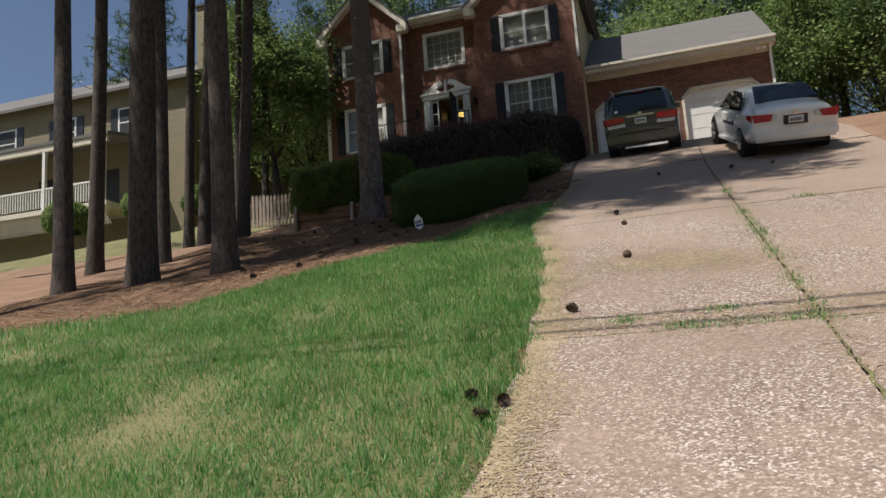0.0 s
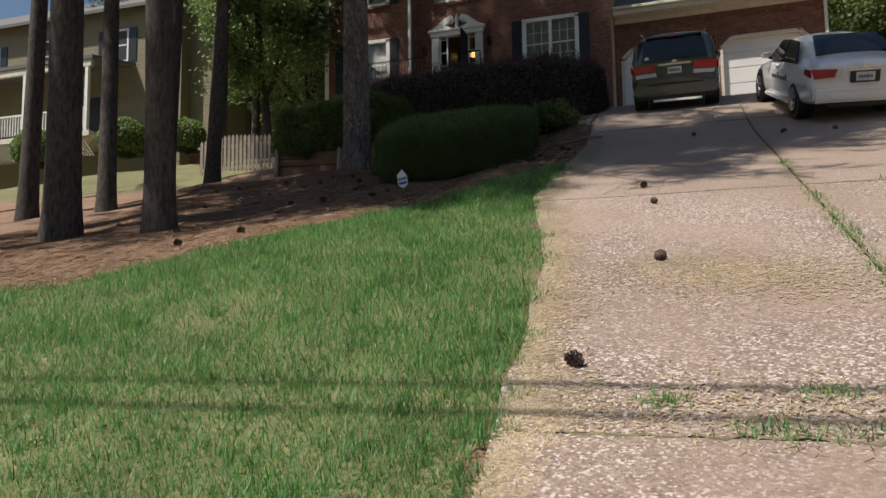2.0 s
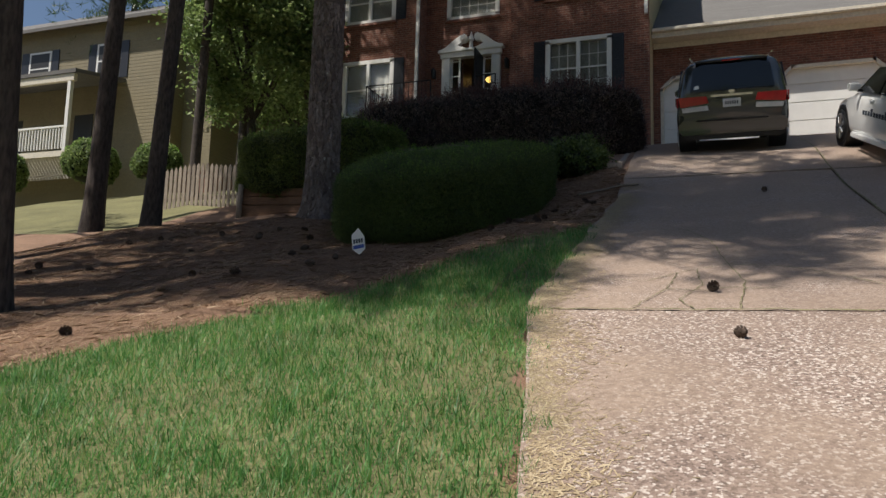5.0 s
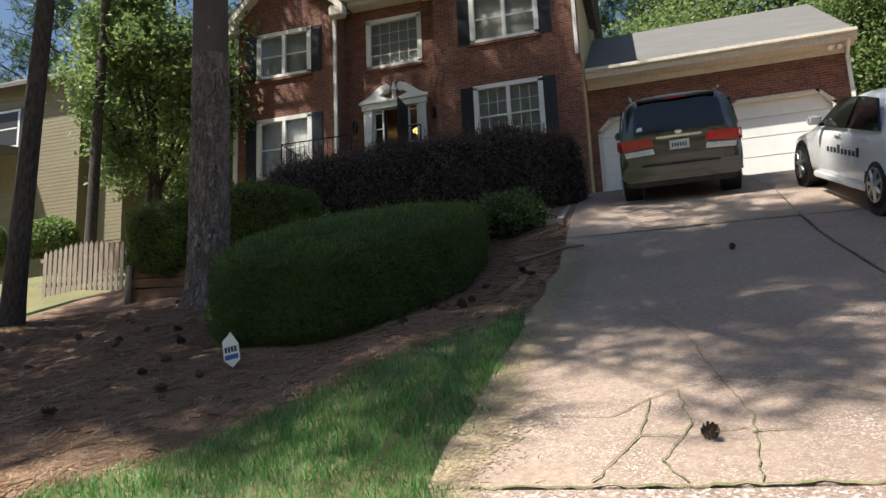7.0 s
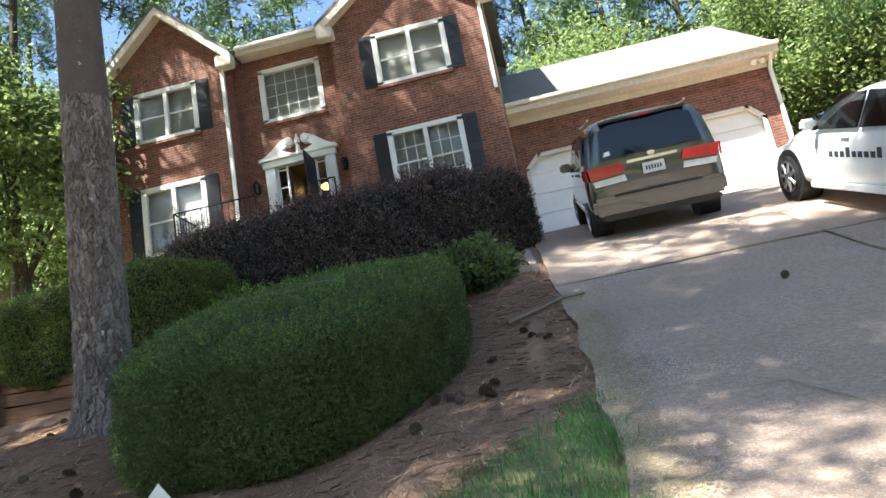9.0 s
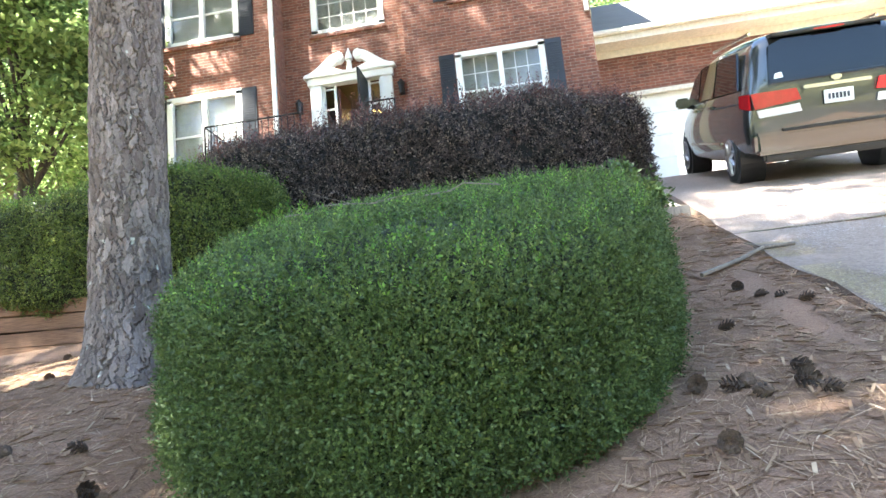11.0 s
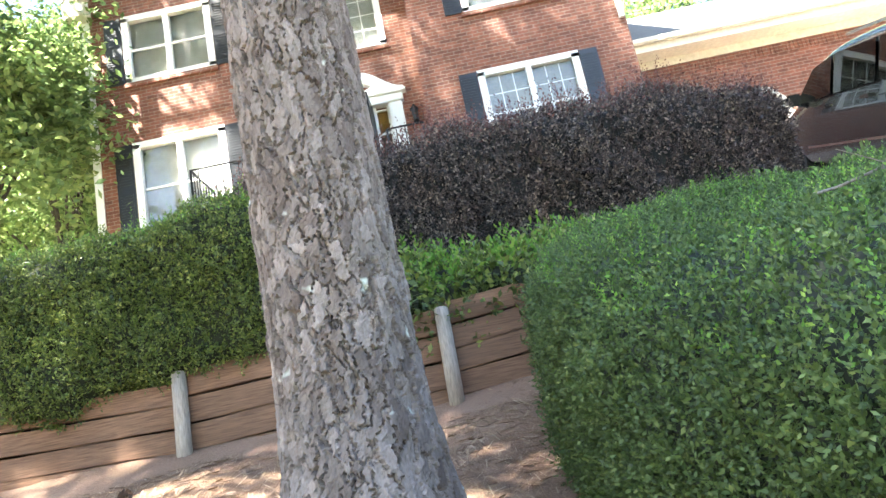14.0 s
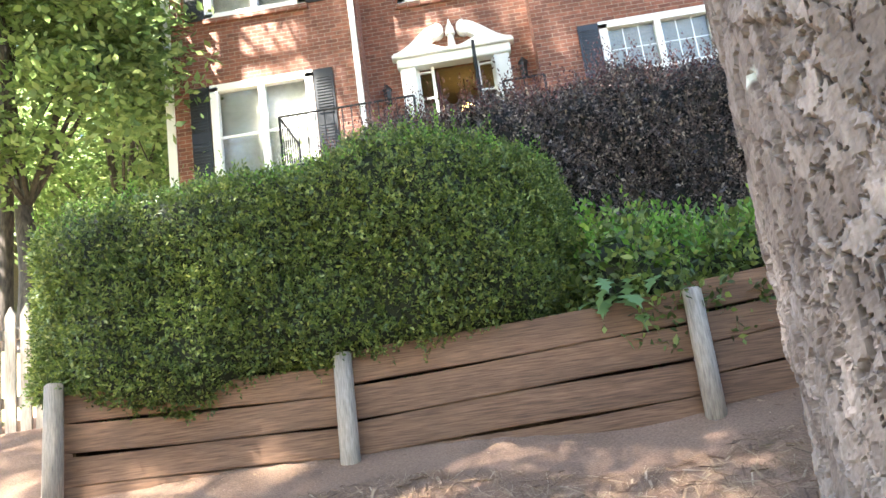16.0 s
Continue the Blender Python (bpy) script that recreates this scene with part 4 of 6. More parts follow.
def lobed_leaf(bm, base, tip, width, sag):
    """A pointed leaf cut into lobes, bent down towards its tip."""
    a, b = Vector(base), Vector(tip)
    ax = b - a
    side = ax.cross(Vector((0, 0, 1))).normalized()
    rim = [(0.0, 0.02), (0.18, 0.16), (0.24, 0.07), (0.36, 0.42), (0.44, 0.13), (0.56, 0.50), (0.66, 0.14), (0.76, 0.30), (0.84, 0.08), (1.0, 0.0)]
    mid = [bm.verts.new(a + ax * u - Vector((0, 0, sag * u * u))) for u, w in rim]
    for sg in (-1, 1):
        edge = [bm.verts.new(a + ax * min(1, u + 0.10 * w) + side * sg * width * w - Vector((0, 0, sag * u * u + 0.10 * width * w))) for u, w in rim]
        for k in range(len(rim) - 1):
            f = (mid[k], mid[k + 1], edge[k + 1], edge[k])
            bm.faces.new(f if sg > 0 else f[::-1])


drooper = thing("drooping_weed", "pale green lobed weed hanging over the timber wall", "plant", at=pose(-7.0, 20.62, 6.12))
r = rng(64)
for k in range(16):
    a = r.uniform(-2.6, -0.4)
    root = (r.uniform(-0.22, 0.22), r.uniform(-0.12, 0.1), r.uniform(-0.1, 0.16))
    L = r.uniform(0.16, 0.32)
    bm = bmesh.new()
    lobed_leaf(bm, root, (root[0] + L * math.cos(a) * 0.8, root[1] + L * math.sin(a), root[2] + r.uniform(-0.05, 0.12)), L * 0.55, r.uniform(0.08, 0.28))
    part("leaf", bm, WEED_LEAF, drooper)
bm = bmesh.new()
for k in range(4):
    tube(bm, (r.uniform(-0.1, 0.1), 0.1, -0.12), (r.uniform(-0.2, 0.2), r.uniform(-0.12, 0.05), 0.1), 0.006, 0.004, 5)
part("stalk", bm, WEED_LEAF, drooper)

# ---- trees ----
def trunk_mesh(name, base, top, r0, r1, material, parent, flare=0.35, wob=0.05, seed=0, n=14, rings=26):
    r = rng(seed)
    base, top = np.array(base, float), np.array(top, float)
    v, f = [], []
    ph = r.uniform(0, 6, 4)
    for j in range(rings + 1):
        u = (j / rings) ** 1.5
        c = base + (top - base) * u + np.array([math.sin(u * 5 + ph[0]), math.sin(u * 4 + ph[1]), 0]) * wob * u
        rad = r0 + (r1 - r0) * u + r0 * flare * math.exp(-u * np.linalg.norm(top - base) / 0.45)
        for i in range(n):
            a = 2 * math.pi * i / n
            k = rad * (1 + 0.04 * math.sin(3 * a + ph[2] + 3 * u))
            v.append((c[0] + k * math.cos(a), c[1] + k * math.sin(a), c[2]))
    for j in range(rings):
        for i in range(n):
            a, b = j * n + i, j * n + (i + 1) % n
            f.append((a, b, b + n, a + n))
    return mesh_part(name, v, f, material, parent, "", True)


def needle_tufts(centres, size, per, seed):
    """Tufts of long thin needles round points."""
    r = rng(seed)
    c = np.repeat(np.asarray(centres), per, axis=0)
    n = len(c)
    d = r.normal(0, 1, (n, 3)) + np.array([0, 0, 0.35])
    d /= np.linalg.norm(d, axis=1)[:, None]
    s = np.cross(d, r.normal(0, 1, (n, 3)))
    s /= np.linalg.norm(s, axis=1)[:, None]
    L = (size * r.uniform(0.6, 1.2, n))[:, None]
    w = L * 0.055
    p0 = c + d * L * 0.08
    return np.stack([p0 - s * w, p0 + s * w, c + d * L + s * w * 0.3, c + d * L - s * w * 0.3], 1)


def pine(base, height, r0, seed, crown_from=0.55, spread=2.6, lean=(0, 0), bark=DARK_BARK, label="tall loblolly pine with dark furrowed trunk", dense=1.0, flare=0.35, bias=(0.0, 0.0)):
    t = thing("pine_tree", label, "tree", "tall pines")
    b = np.array(base, float)
    top = b + np.array([lean[0], lean[1], height])
    trunk_mesh("trunk", b - np.array([0, 0, 0.15]), top, r0, r0 * 0.25, bark, t, flare, 0.12, seed)
    r = rng(seed + 5)
    bm = bmesh.new()
    tips = []
    for k in range(int(20 * dense)):
        u = crown_from + (0.98 - crown_from) * (k + r.uniform(0, 1)) / (20 * dense)
        p = b + (top - b) * u
        a = r.uniform(0, 6.283)
        L = spread * (1.15 - u) / (1.15 - crown_from) * r.uniform(0.6, 1.15)
        q = p + np.array([math.cos(a) * L, math.sin(a) * L, L * r.uniform(-0.05, 0.45)]) + np.array([bias[0], bias[1], 0.0]) * r.uniform(0.3, 1.2)
        tube(bm, p, q, 0.05 * L / spread + 0.02, 0.012, 5)
        for s in range(7):
            w = r.uniform(0.35, 1.0)
            tips.append(p + (q - p) * w + r.normal(0, 0.32, 3))
    tagged(part("branching", bm, bark, t), kind="stuff")
    tips = np.array(tips)
    fine = np.repeat(tips, 7, axis=0) + r.normal(0, 0.26, (len(tips) * 7, 3))
    quads("needles", needle_tufts(fine, 0.34, 11, seed + 9), NEEDLE, t, kind="stuff")
    return t


PINES = [(-7.6, 12.1, 24, 0.21, 0.5), (-9.2, 11.95, 25, 0.25, 0.55), (-10.75, 11.8, 23, 0.18, 0.5), (-10.75, 14.6, 22, 0.16, 0.5),
         (-12.1, 14.1, 24, 0.17, 0.5), (-11.6, 17.4, 23, 0.17, 0.55), (-10.95, 18.2, 24, 0.17, 0.6)]
# Leans, densities and bias are chosen so the crowns shade driveway and house front.
for i, (x, y, h, r0, u) in enumerate(PINES):
    wide = i in (5, 6)
    pine((x, y, ground_z(x, y)), h, r0, 100 + i, u - 0.08, 5.4 if wide else 4.6, lean=((1.0, -2.2), (1.6, -1.8), (-0.6, 0.3), (-0.3, 0.2), (0.2, 0.1), (0.8, 0), (0.9, 0.2))[i],
         dense=(3.2, 3.2, 2.4, 1.5, 1.3, 3.4, 3.8)[i], bias=(1.2, 2.8) if wide else (0.0, 0.0))
# Extra pines, largely out of view, added to shade house front and bed.
for i, (x, y, h) in enumerate([(-13.6, 19.6, 24), (-14.9, 24.4, 24), (-15.6, 27.6, 24), (-16.6, 13.4, 25)]):
    pine((x, y, ground_z(x, y)), h, 0.15, 140 + i, 0.42, 4.8, (0.4, 0.2), dense=1.9 if i == 3 else 2.2, bias=(0.6, 1.8))

# Unseen pine added outside the view to shade the straw bed and boxwood hedge.
for i, (x, y) in enumerate([(-11.6, 8.4)]):
    pine((x, y, ground_z(x, y)), 26, 0.22, 160 + i, 0.5, 6.2, (-1.6, 0.8), dense=3.2)


def bark_pine(x, y, z, height, radius, seed):
    """The pine that is passed close by: flat bark plates between narrow furrows, as relief in the mesh."""
    t = thing("pine_tree", "thick pine trunk with grey-brown plated bark", "tree", "tall pines")
    r = rng(seed)
    n, low, rings = 330, 3.6, 600
    ang = np.arange(n) * 2 * math.pi / n
    hs = np.linspace(-0.2, low, rings + 1)
    per = 2 * math.pi * radius
    cells, flakes = 1250, 6000
    cu, cv = r.uniform(0, per, cells), r.uniform(-0.4, low + 0.2, cells)
    lift, tilt, tone = r.uniform(0.45, 1.0, cells), r.normal(0, 0.6, cells), r.uniform(0, 1, cells)
    fu, fv, fl = r.uniform(0, per, flakes), r.uniform(-0.4, low + 0.2, flakes), r.uniform(0, 1, flakes)
    v, tones = np.zeros((rings + 1, n, 3)), np.zeros((rings + 1, n))
    i0 = np.arange(n)
    for j, hh in enumerate(hs):
        uu = ang * radius + 0.010 * np.sin(hh * 19 + ang * 4) + 0.006 * np.sin(hh * 47 + ang * 13) + 0.004 * np.sin(hh * 113 + ang * 29) + 0.003 * np.sin(hh * 211 - ang * 53 + 1.7 * np.sin(hh * 37))
        near = np.abs(cv - hh) < 0.26
        du = np.abs(uu[:, None] - cu[near][None])
        du = np.minimum(du, per - du)
        dv = (hh + 0.02 * np.sin(ang * 7 + hh * 9) + 0.009 * np.sin(ang * 31 + 5 * hh) + 0.006 * np.sin(ang * 83 + 11 * hh))[:, None] - cv[near][None]
        dist = np.sqrt((du / 0.017) ** 2 + (dv / 0.052) ** 2) + r.normal(0, 0.012, du.shape)
        o = np.argpartition(dist, 1, axis=1)[:, :2]
        d0, d1 = dist[i0, o[:, 0]], dist[i0, o[:, 1]]
        edge = np.clip((d1 - d0 - 0.03) / 0.22, 0, 1)
        edge = edge * edge * (3 - 2 * edge)
        here = o[:, 0]
        plate = lift[near][here] * (1 + 0.35 * tilt[near][here] * np.clip(dv[i0, here] / 0.08, -1, 1))
        nf = np.abs(fv - hh) < 0.09
        gu = np.abs(uu[:, None] - fu[nf][None])
        gu = np.minimum(gu, per - gu)
        gd = (gu / 0.010) ** 2 + ((hh - fv[nf])[None] / 0.024) ** 2
        fk = fl[nf][np.argmin(gd, axis=1)]
        relief = 0.020 * edge * plate + 0.009 * edge * fk + r.normal(0, 0.0008, n)
        rad = radius * (1 - 0.03 * max(0, hh)) * (1 + 0.42 * math.exp(-max(hh, -0.1) / 0.22) * (0.75 + 0.25 * np.sin(ang * 5 + 1))) - 0.022 + relief
        v[j, :, 0], v[j, :, 1], v[j, :, 2] = x - 0.012 * hh + rad * np.cos(ang), y + 0.008 * hh + rad * np.sin(ang), z + hh
        tones[j] = 0.6 * tone[near][here] + 0.4 * fk
    a = (np.arange(rings)[:, None] * n + np.arange(n)[None]).reshape(-1)
    b = (np.arange(rings)[:, None] * n + (np.arange(n)[None] + 1) % n).reshape(-1)
    f = np.stack([a, b, b + n, a + n], 1)
    ob = mesh_part("trunk", v.reshape(-1, 3), f.tolist(), BARK, t, "", False)
    ob.data.attributes.new("plate", "FLOAT", "POINT").data.foreach_set("value", tones.reshape(-1).astype(np.float32))
    b0 = np.array([x - 0.012 * low, y + 0.008 * low, z + low - 0.02])
    top = b0 + np.array([-0.5, 0.3, height - low])
    trunk_mesh("upper_trunk", b0, top, radius * 0.885, radius * 0.3, BARK, t, 0.0, 0.1, seed, 20)
    bm = bmesh.new()
    tips = []
    for k in range(76):
        u = 0.5 + 0.48 * (k + r.uniform()) / 76
        p = b0 + (top - b0) * u
        aa, L = r.uniform(0, 6.28), 4.5 * (1.15 - u) / 0.65 * r.uniform(0.6, 1.1)
        q = p + np.array([math.cos(aa) * L, math.sin(aa) * L, L * r.uniform(0, 0.4)])
        tube(bm, p, q, 0.06, 0.012, 5)
        tips += [p + (q - p) * r.uniform(0.35, 1) + r.normal(0, 0.3, 3) for s in range(7)]
    tagged(part("branching", bm, DARK_BARK, t), kind="stuff")
    tips = np.array(tips)
    fine = np.repeat(tips, 7, axis=0) + r.normal(0, 0.26, (len(tips) * 7, 3))
    quads("needles", needle_tufts(fine, 0.34, 11, seed + 9), NEEDLE, t, kind="stuff")


bark_pine(-6.97, 17.47, ground_z(-6.97, 17.47), 24, 0.285, 77)


def broadleaf(x, y, z, height, width, seed, n_leaf=26000, leaf=0.07, label="leafy green tree with slender forked trunk", mt=TREE_LEAF, low=0.25):
    t = thing("leafy_tree", label, "tree")
    r = rng(seed)
    base = np.array([x, y, z])
    fork = base + np.array([r.normal(0, 0.15), r.normal(0, 0.15), height * low])
    trunk_mesh("trunk", base - np.array([0, 0, 0.15]), fork, 0.035 * height ** 0.8, 0.022 * height ** 0.8, DARK_BARK, t, 0.3, 0.05, seed, 10, 12)
    bm = bmesh.new()
    clumps = []
    for k in range(11):
        a = r.uniform(0, 6.28)
        p = fork + np.array([math.cos(a) * width * r.uniform(0.15, 0.5), math.sin(a) * width * r.uniform(0.15, 0.5), height * r.uniform(0.15, 0.55)])
        tube(bm, fork, p, 0.05, 0.025, 6)
        for s in range(7):
            b = r.uniform(0, 6.28)
            q = p + np.array([math.cos(b) * width * r.uniform(0.1, 0.32), math.sin(b) * width * r.uniform(0.1, 0.32), height * r.uniform(-0.22, 0.18)])
            tube(bm, p, q, 0.022, 0.008, 5)
            clumps.append(q)
            clumps.append((p + q) / 2)
    tagged(part("branching", bm, DARK_BARK, t), kind="stuff")
    c = np.array(clumps)
    k = n_leaf // len(c)
    p = np.repeat(c, k, axis=0) + r.normal(0, 1, (len(c) * k, 3)) * np.array([0.42, 0.42, 0.26]) * (width / 4.5)
    g = np.tile([0, 0, 1.0], (len(p), 1))
    quads("leaves", leaf_quads(p, g, leaf, seed + 3, 0.5, 0.7), mt, t, kind="stuff")
    return t


for i, (x, y, hgt, wd, nl) in enumerate([(-14.5, 26.6, 9.0, 3.8, 42000), (-16.2, 33.0, 11, 5.0, 36000), (-12.6, 33.5, 13, 6.0, 30000), (-18.5, 37, 13, 7, 28000)]):
    broadleaf(x, y, ground_z(x, y), hgt, wd, 200 + i, nl, 0.085)

# woods behind and beside the house
k = 0
r0 = rng(8)
for x, y, h in [(-20, 44, 22), (-15, 46, 24), (-11, 42, 23), (-7.5, 44, 22), (-4, 42, 24), (-0.5, 43, 23), (2.5, 41, 22), (5.5, 42, 23), (8, 39, 22), (10.5, 36, 21), (13, 41, 24), (9.5, 31, 20), (12.5, 30, 22), (15, 34, 22), (17, 28, 21), (11.5, 25.5, 19), (-24, 40, 22), (-28, 36, 22)]:
    pine((x, y, ground_z(x, y)), h, 0.2, 300 + k, 0.22, 4.0, (r0.normal(0, 0.6), r0.normal(0, 0.6)), label="tall pine in the woods behind the house", dense=1.9)
    k += 1
for i, (x, y, hgt, wd) in enumerate([(9.5, 37, 12, 6.5), (11.5, 30, 9, 6), (12, 24.5, 6, 4.5), (15, 34, 14, 8), (-9, 47, 17, 9), (0, 46, 18, 9), (6.5, 44, 17, 9), (14, 24, 9, 6), (-22, 46, 15, 9), (17, 40, 16, 9), (3, 40, 13, 7)]):
    broadleaf(x, y, ground_z(x, y), hgt, wd, 400 + i, 38000, 0.095, "leafy understorey tree at the edge of the woods", low=0.12)
# unseen trees across the street, behind the walker, added to block low skylight
for i, (x, y) in enumerate([(-20, -17), (-13, -16), (-7, -19), (-1, -17), (5, -17), (11, -18), (16, -16), (22, -6), (23, 3), (21, 10), (20, 17), (-28, -8), (-27, 3), (-30, 12)]):
    pine((x, y, ground_z(x, y)), 24, 0.24, 500 + i, 0.14, 5.2, label="unseen pine added to block low sky light", dense=2.4)

# ---- cars ----
def loft(stations, n_mirror=True):
    """stations: (y, [(half width, z), ...]) with equal counts; returns vertices and faces of both sides."""
    v, f = [], []
    m = len(stations[0][1])
    for y, prof in stations:
        for w, z in prof:
            v.append((w, y, z))
        for w, z in reversed(prof[:-1] if prof[-1][0] == 0 else prof):
            v.append((-w, y, z))
    w = len(v) // len(stations)
    for j in range(len(stations) - 1):
        for i in range(w - 1):
            a = j * w + i
            f.append((a, a + 1, a + w + 1, a + w))
        a = j * w
        f.append((a + w - 1, a, a + w, a + 2 * w - 1))
    f.append(tuple(range(w))[::-1])
    f.append(tuple((len(stations) - 1) * w + i for i in range(w)))
    return v, f


def wheel(parent, x, y, z, r, side):
    bm = bmesh.new()
    bmesh.ops.create_cone(bm, cap_ends=True, segments=32, radius1=r, radius2=r, depth=0.22)
    bmesh.ops.bevel(bm, geom=[e for e in bm.edges if e.calc_face_angle(0) > 1], offset=0.035, segments=3, affect="EDGES")
    bmesh.ops.transform(bm, matrix=pose(x, y, z, 0, 90, 0), verts=bm.verts[:])
    tyre = part("wheel", bm, RUBBER, parent, "black tyre on alloy rim", True)
    bm = bmesh.new()
    bmesh.ops.create_cone(bm, cap_ends=True, segments=28, radius1=r * 0.66, radius2=r * 0.66, depth=0.02)
    bmesh.ops.transform(bm, matrix=pose(x + side * 0.105, y, z, 0, 90, 0), verts=bm.verts[:])
    part("rim_well", bm, BLACK, tyre)
    bm = bmesh.new()
    for k in range(7):
        a = k * 2 * math.pi / 7
        c = Vector((x + side * 0.122, y, z))
        tube(bm, c, c + Vector((0, math.cos(a), math.sin(a))) * r * 0.64, 0.035, 0.022, 6)
    tube(bm, (x + side * 0.11, y, z), (x + side * 0.135, y, z), 0.055, 0.045, 12)
    part("rim", bm, ALLOY, tyre)
    bm = bmesh.new()
    bmesh.ops.create_cone(bm, cap_ends=True, segments=32, radius1=r * 0.69, radius2=r * 0.66, depth=0.015)
    inner = bmesh.ops.inset_region(bm, faces=[q for q in bm.faces if len(q.verts) > 4], thickness=0.03)
    bmesh.ops.delete(bm, geom=[q for q in bm.faces if len(q.verts) > 4], context="FACES")
    bmesh.ops.transform(bm, matrix=pose(x + side * 0.118, y, z, 0, 90, 0), verts=bm.verts[:])
    part("rim_lip", bm, ALLOY, tyre)


def sheet(name, pts, material, parent, label="", out=(0, 0, 0)):
    """A thin plate over an outline of points, pushed out a little."""
    o = Vector(out)
    bm = bmesh.new()
    a = [bm.verts.new(Vector(p) + o) for p in pts]
    b = [bm.verts.new(Vector(p) + o * 0.2) for p in pts]
    bm.faces.new(a)
    bm.faces.new(b[::-1])
    for i in range(len(a)):
        j = (i + 1) % len(a)
        bm.faces.new((a[j], a[i], b[i], b[j]))
    bmesh.ops.recalc_face_normals(bm, faces=bm.faces[:])
    return part(name, bm, material, parent, label)


def car(name, label, at, body, paint, S, wheels, radius, extras):
    c = thing(name, label, "car", at=at)
    v, f = loft(body)
    ob = mesh_part("body", v, f, paint, c, "", True)
    mod = ob.modifiers.new("round", "SUBSURF")
    mod.levels = mod.render_levels = 2
    for y in wheels[1]:
        for s in (-1, 1):
            bm = bmesh.new()
            bmesh.ops.create_cone(bm, cap_ends=True, segments=32, radius1=radius * 1.16, radius2=radius * 1.16, depth=0.3)
            bmesh.ops.transform(bm, matrix=pose(s * (wheels[0] - 0.075), y, radius, 0, 90, 0), verts=bm.verts[:])
            part("wheel_arch", bm, BLACK, c)
            wheel(c, s * (wheels[0] - 0.02), y, radius, radius, s)
    extras(c)
    return c


# minivan: rear at y = 0, nose at y = 5.1
def section(zb, ws, wm, zm, wb, zbelt, wr, zr):
    return [(0.0, zb), (ws * 0.9, zb), (ws, zb + 0.08), (wm, zm), (wm, zm + 0.2), (wb, zbelt), (wr + 0.06, zr - 0.22), (wr, zr - 0.07), (wr - 0.16, zr), (0.0, zr + 0.025)]


VAN = [(0.00, section(0.40, 0.86, 0.90, 0.55, 0.86, 1.02, 0.80, 1.12)),
       (0.06, section(0.34, 0.92, 0.965, 0.55, 0.92, 1.05, 0.82, 1.30)),
       (0.20, section(0.32, 0.94, 0.98, 0.55, 0.95, 1.06, 0.80, 1.66)),
       (0.34, section(0.30, 0.94, 0.98, 0.55, 0.96, 1.06, 0.78, 1.74)),
       (1.2, section(0.24, 0.94, 0.98, 0.55, 0.97, 1.06, 0.78, 1.77)),
       (2.6, section(0.22, 0.94, 0.98, 0.55, 0.97, 1.04, 0.77, 1.76)),
       (3.3, section(0.22, 0.94, 0.98, 0.55, 0.96, 1.02, 0.74, 1.66)),
       (3.95, section(0.22, 0.94, 0.97, 0.52, 0.94, 1.00, 0.72, 1.26)),
       (4.25, section(0.22, 0.93, 0.95, 0.50, 0.90, 0.92, 0.74, 1.08)),
       (4.85, section(0.24, 0.86, 0.88, 0.45, 0.82, 0.78, 0.66, 0.90)),
       (5.08, section(0.28, 0.70, 0.74, 0.42, 0.68, 0.66, 0.52, 0.74))]


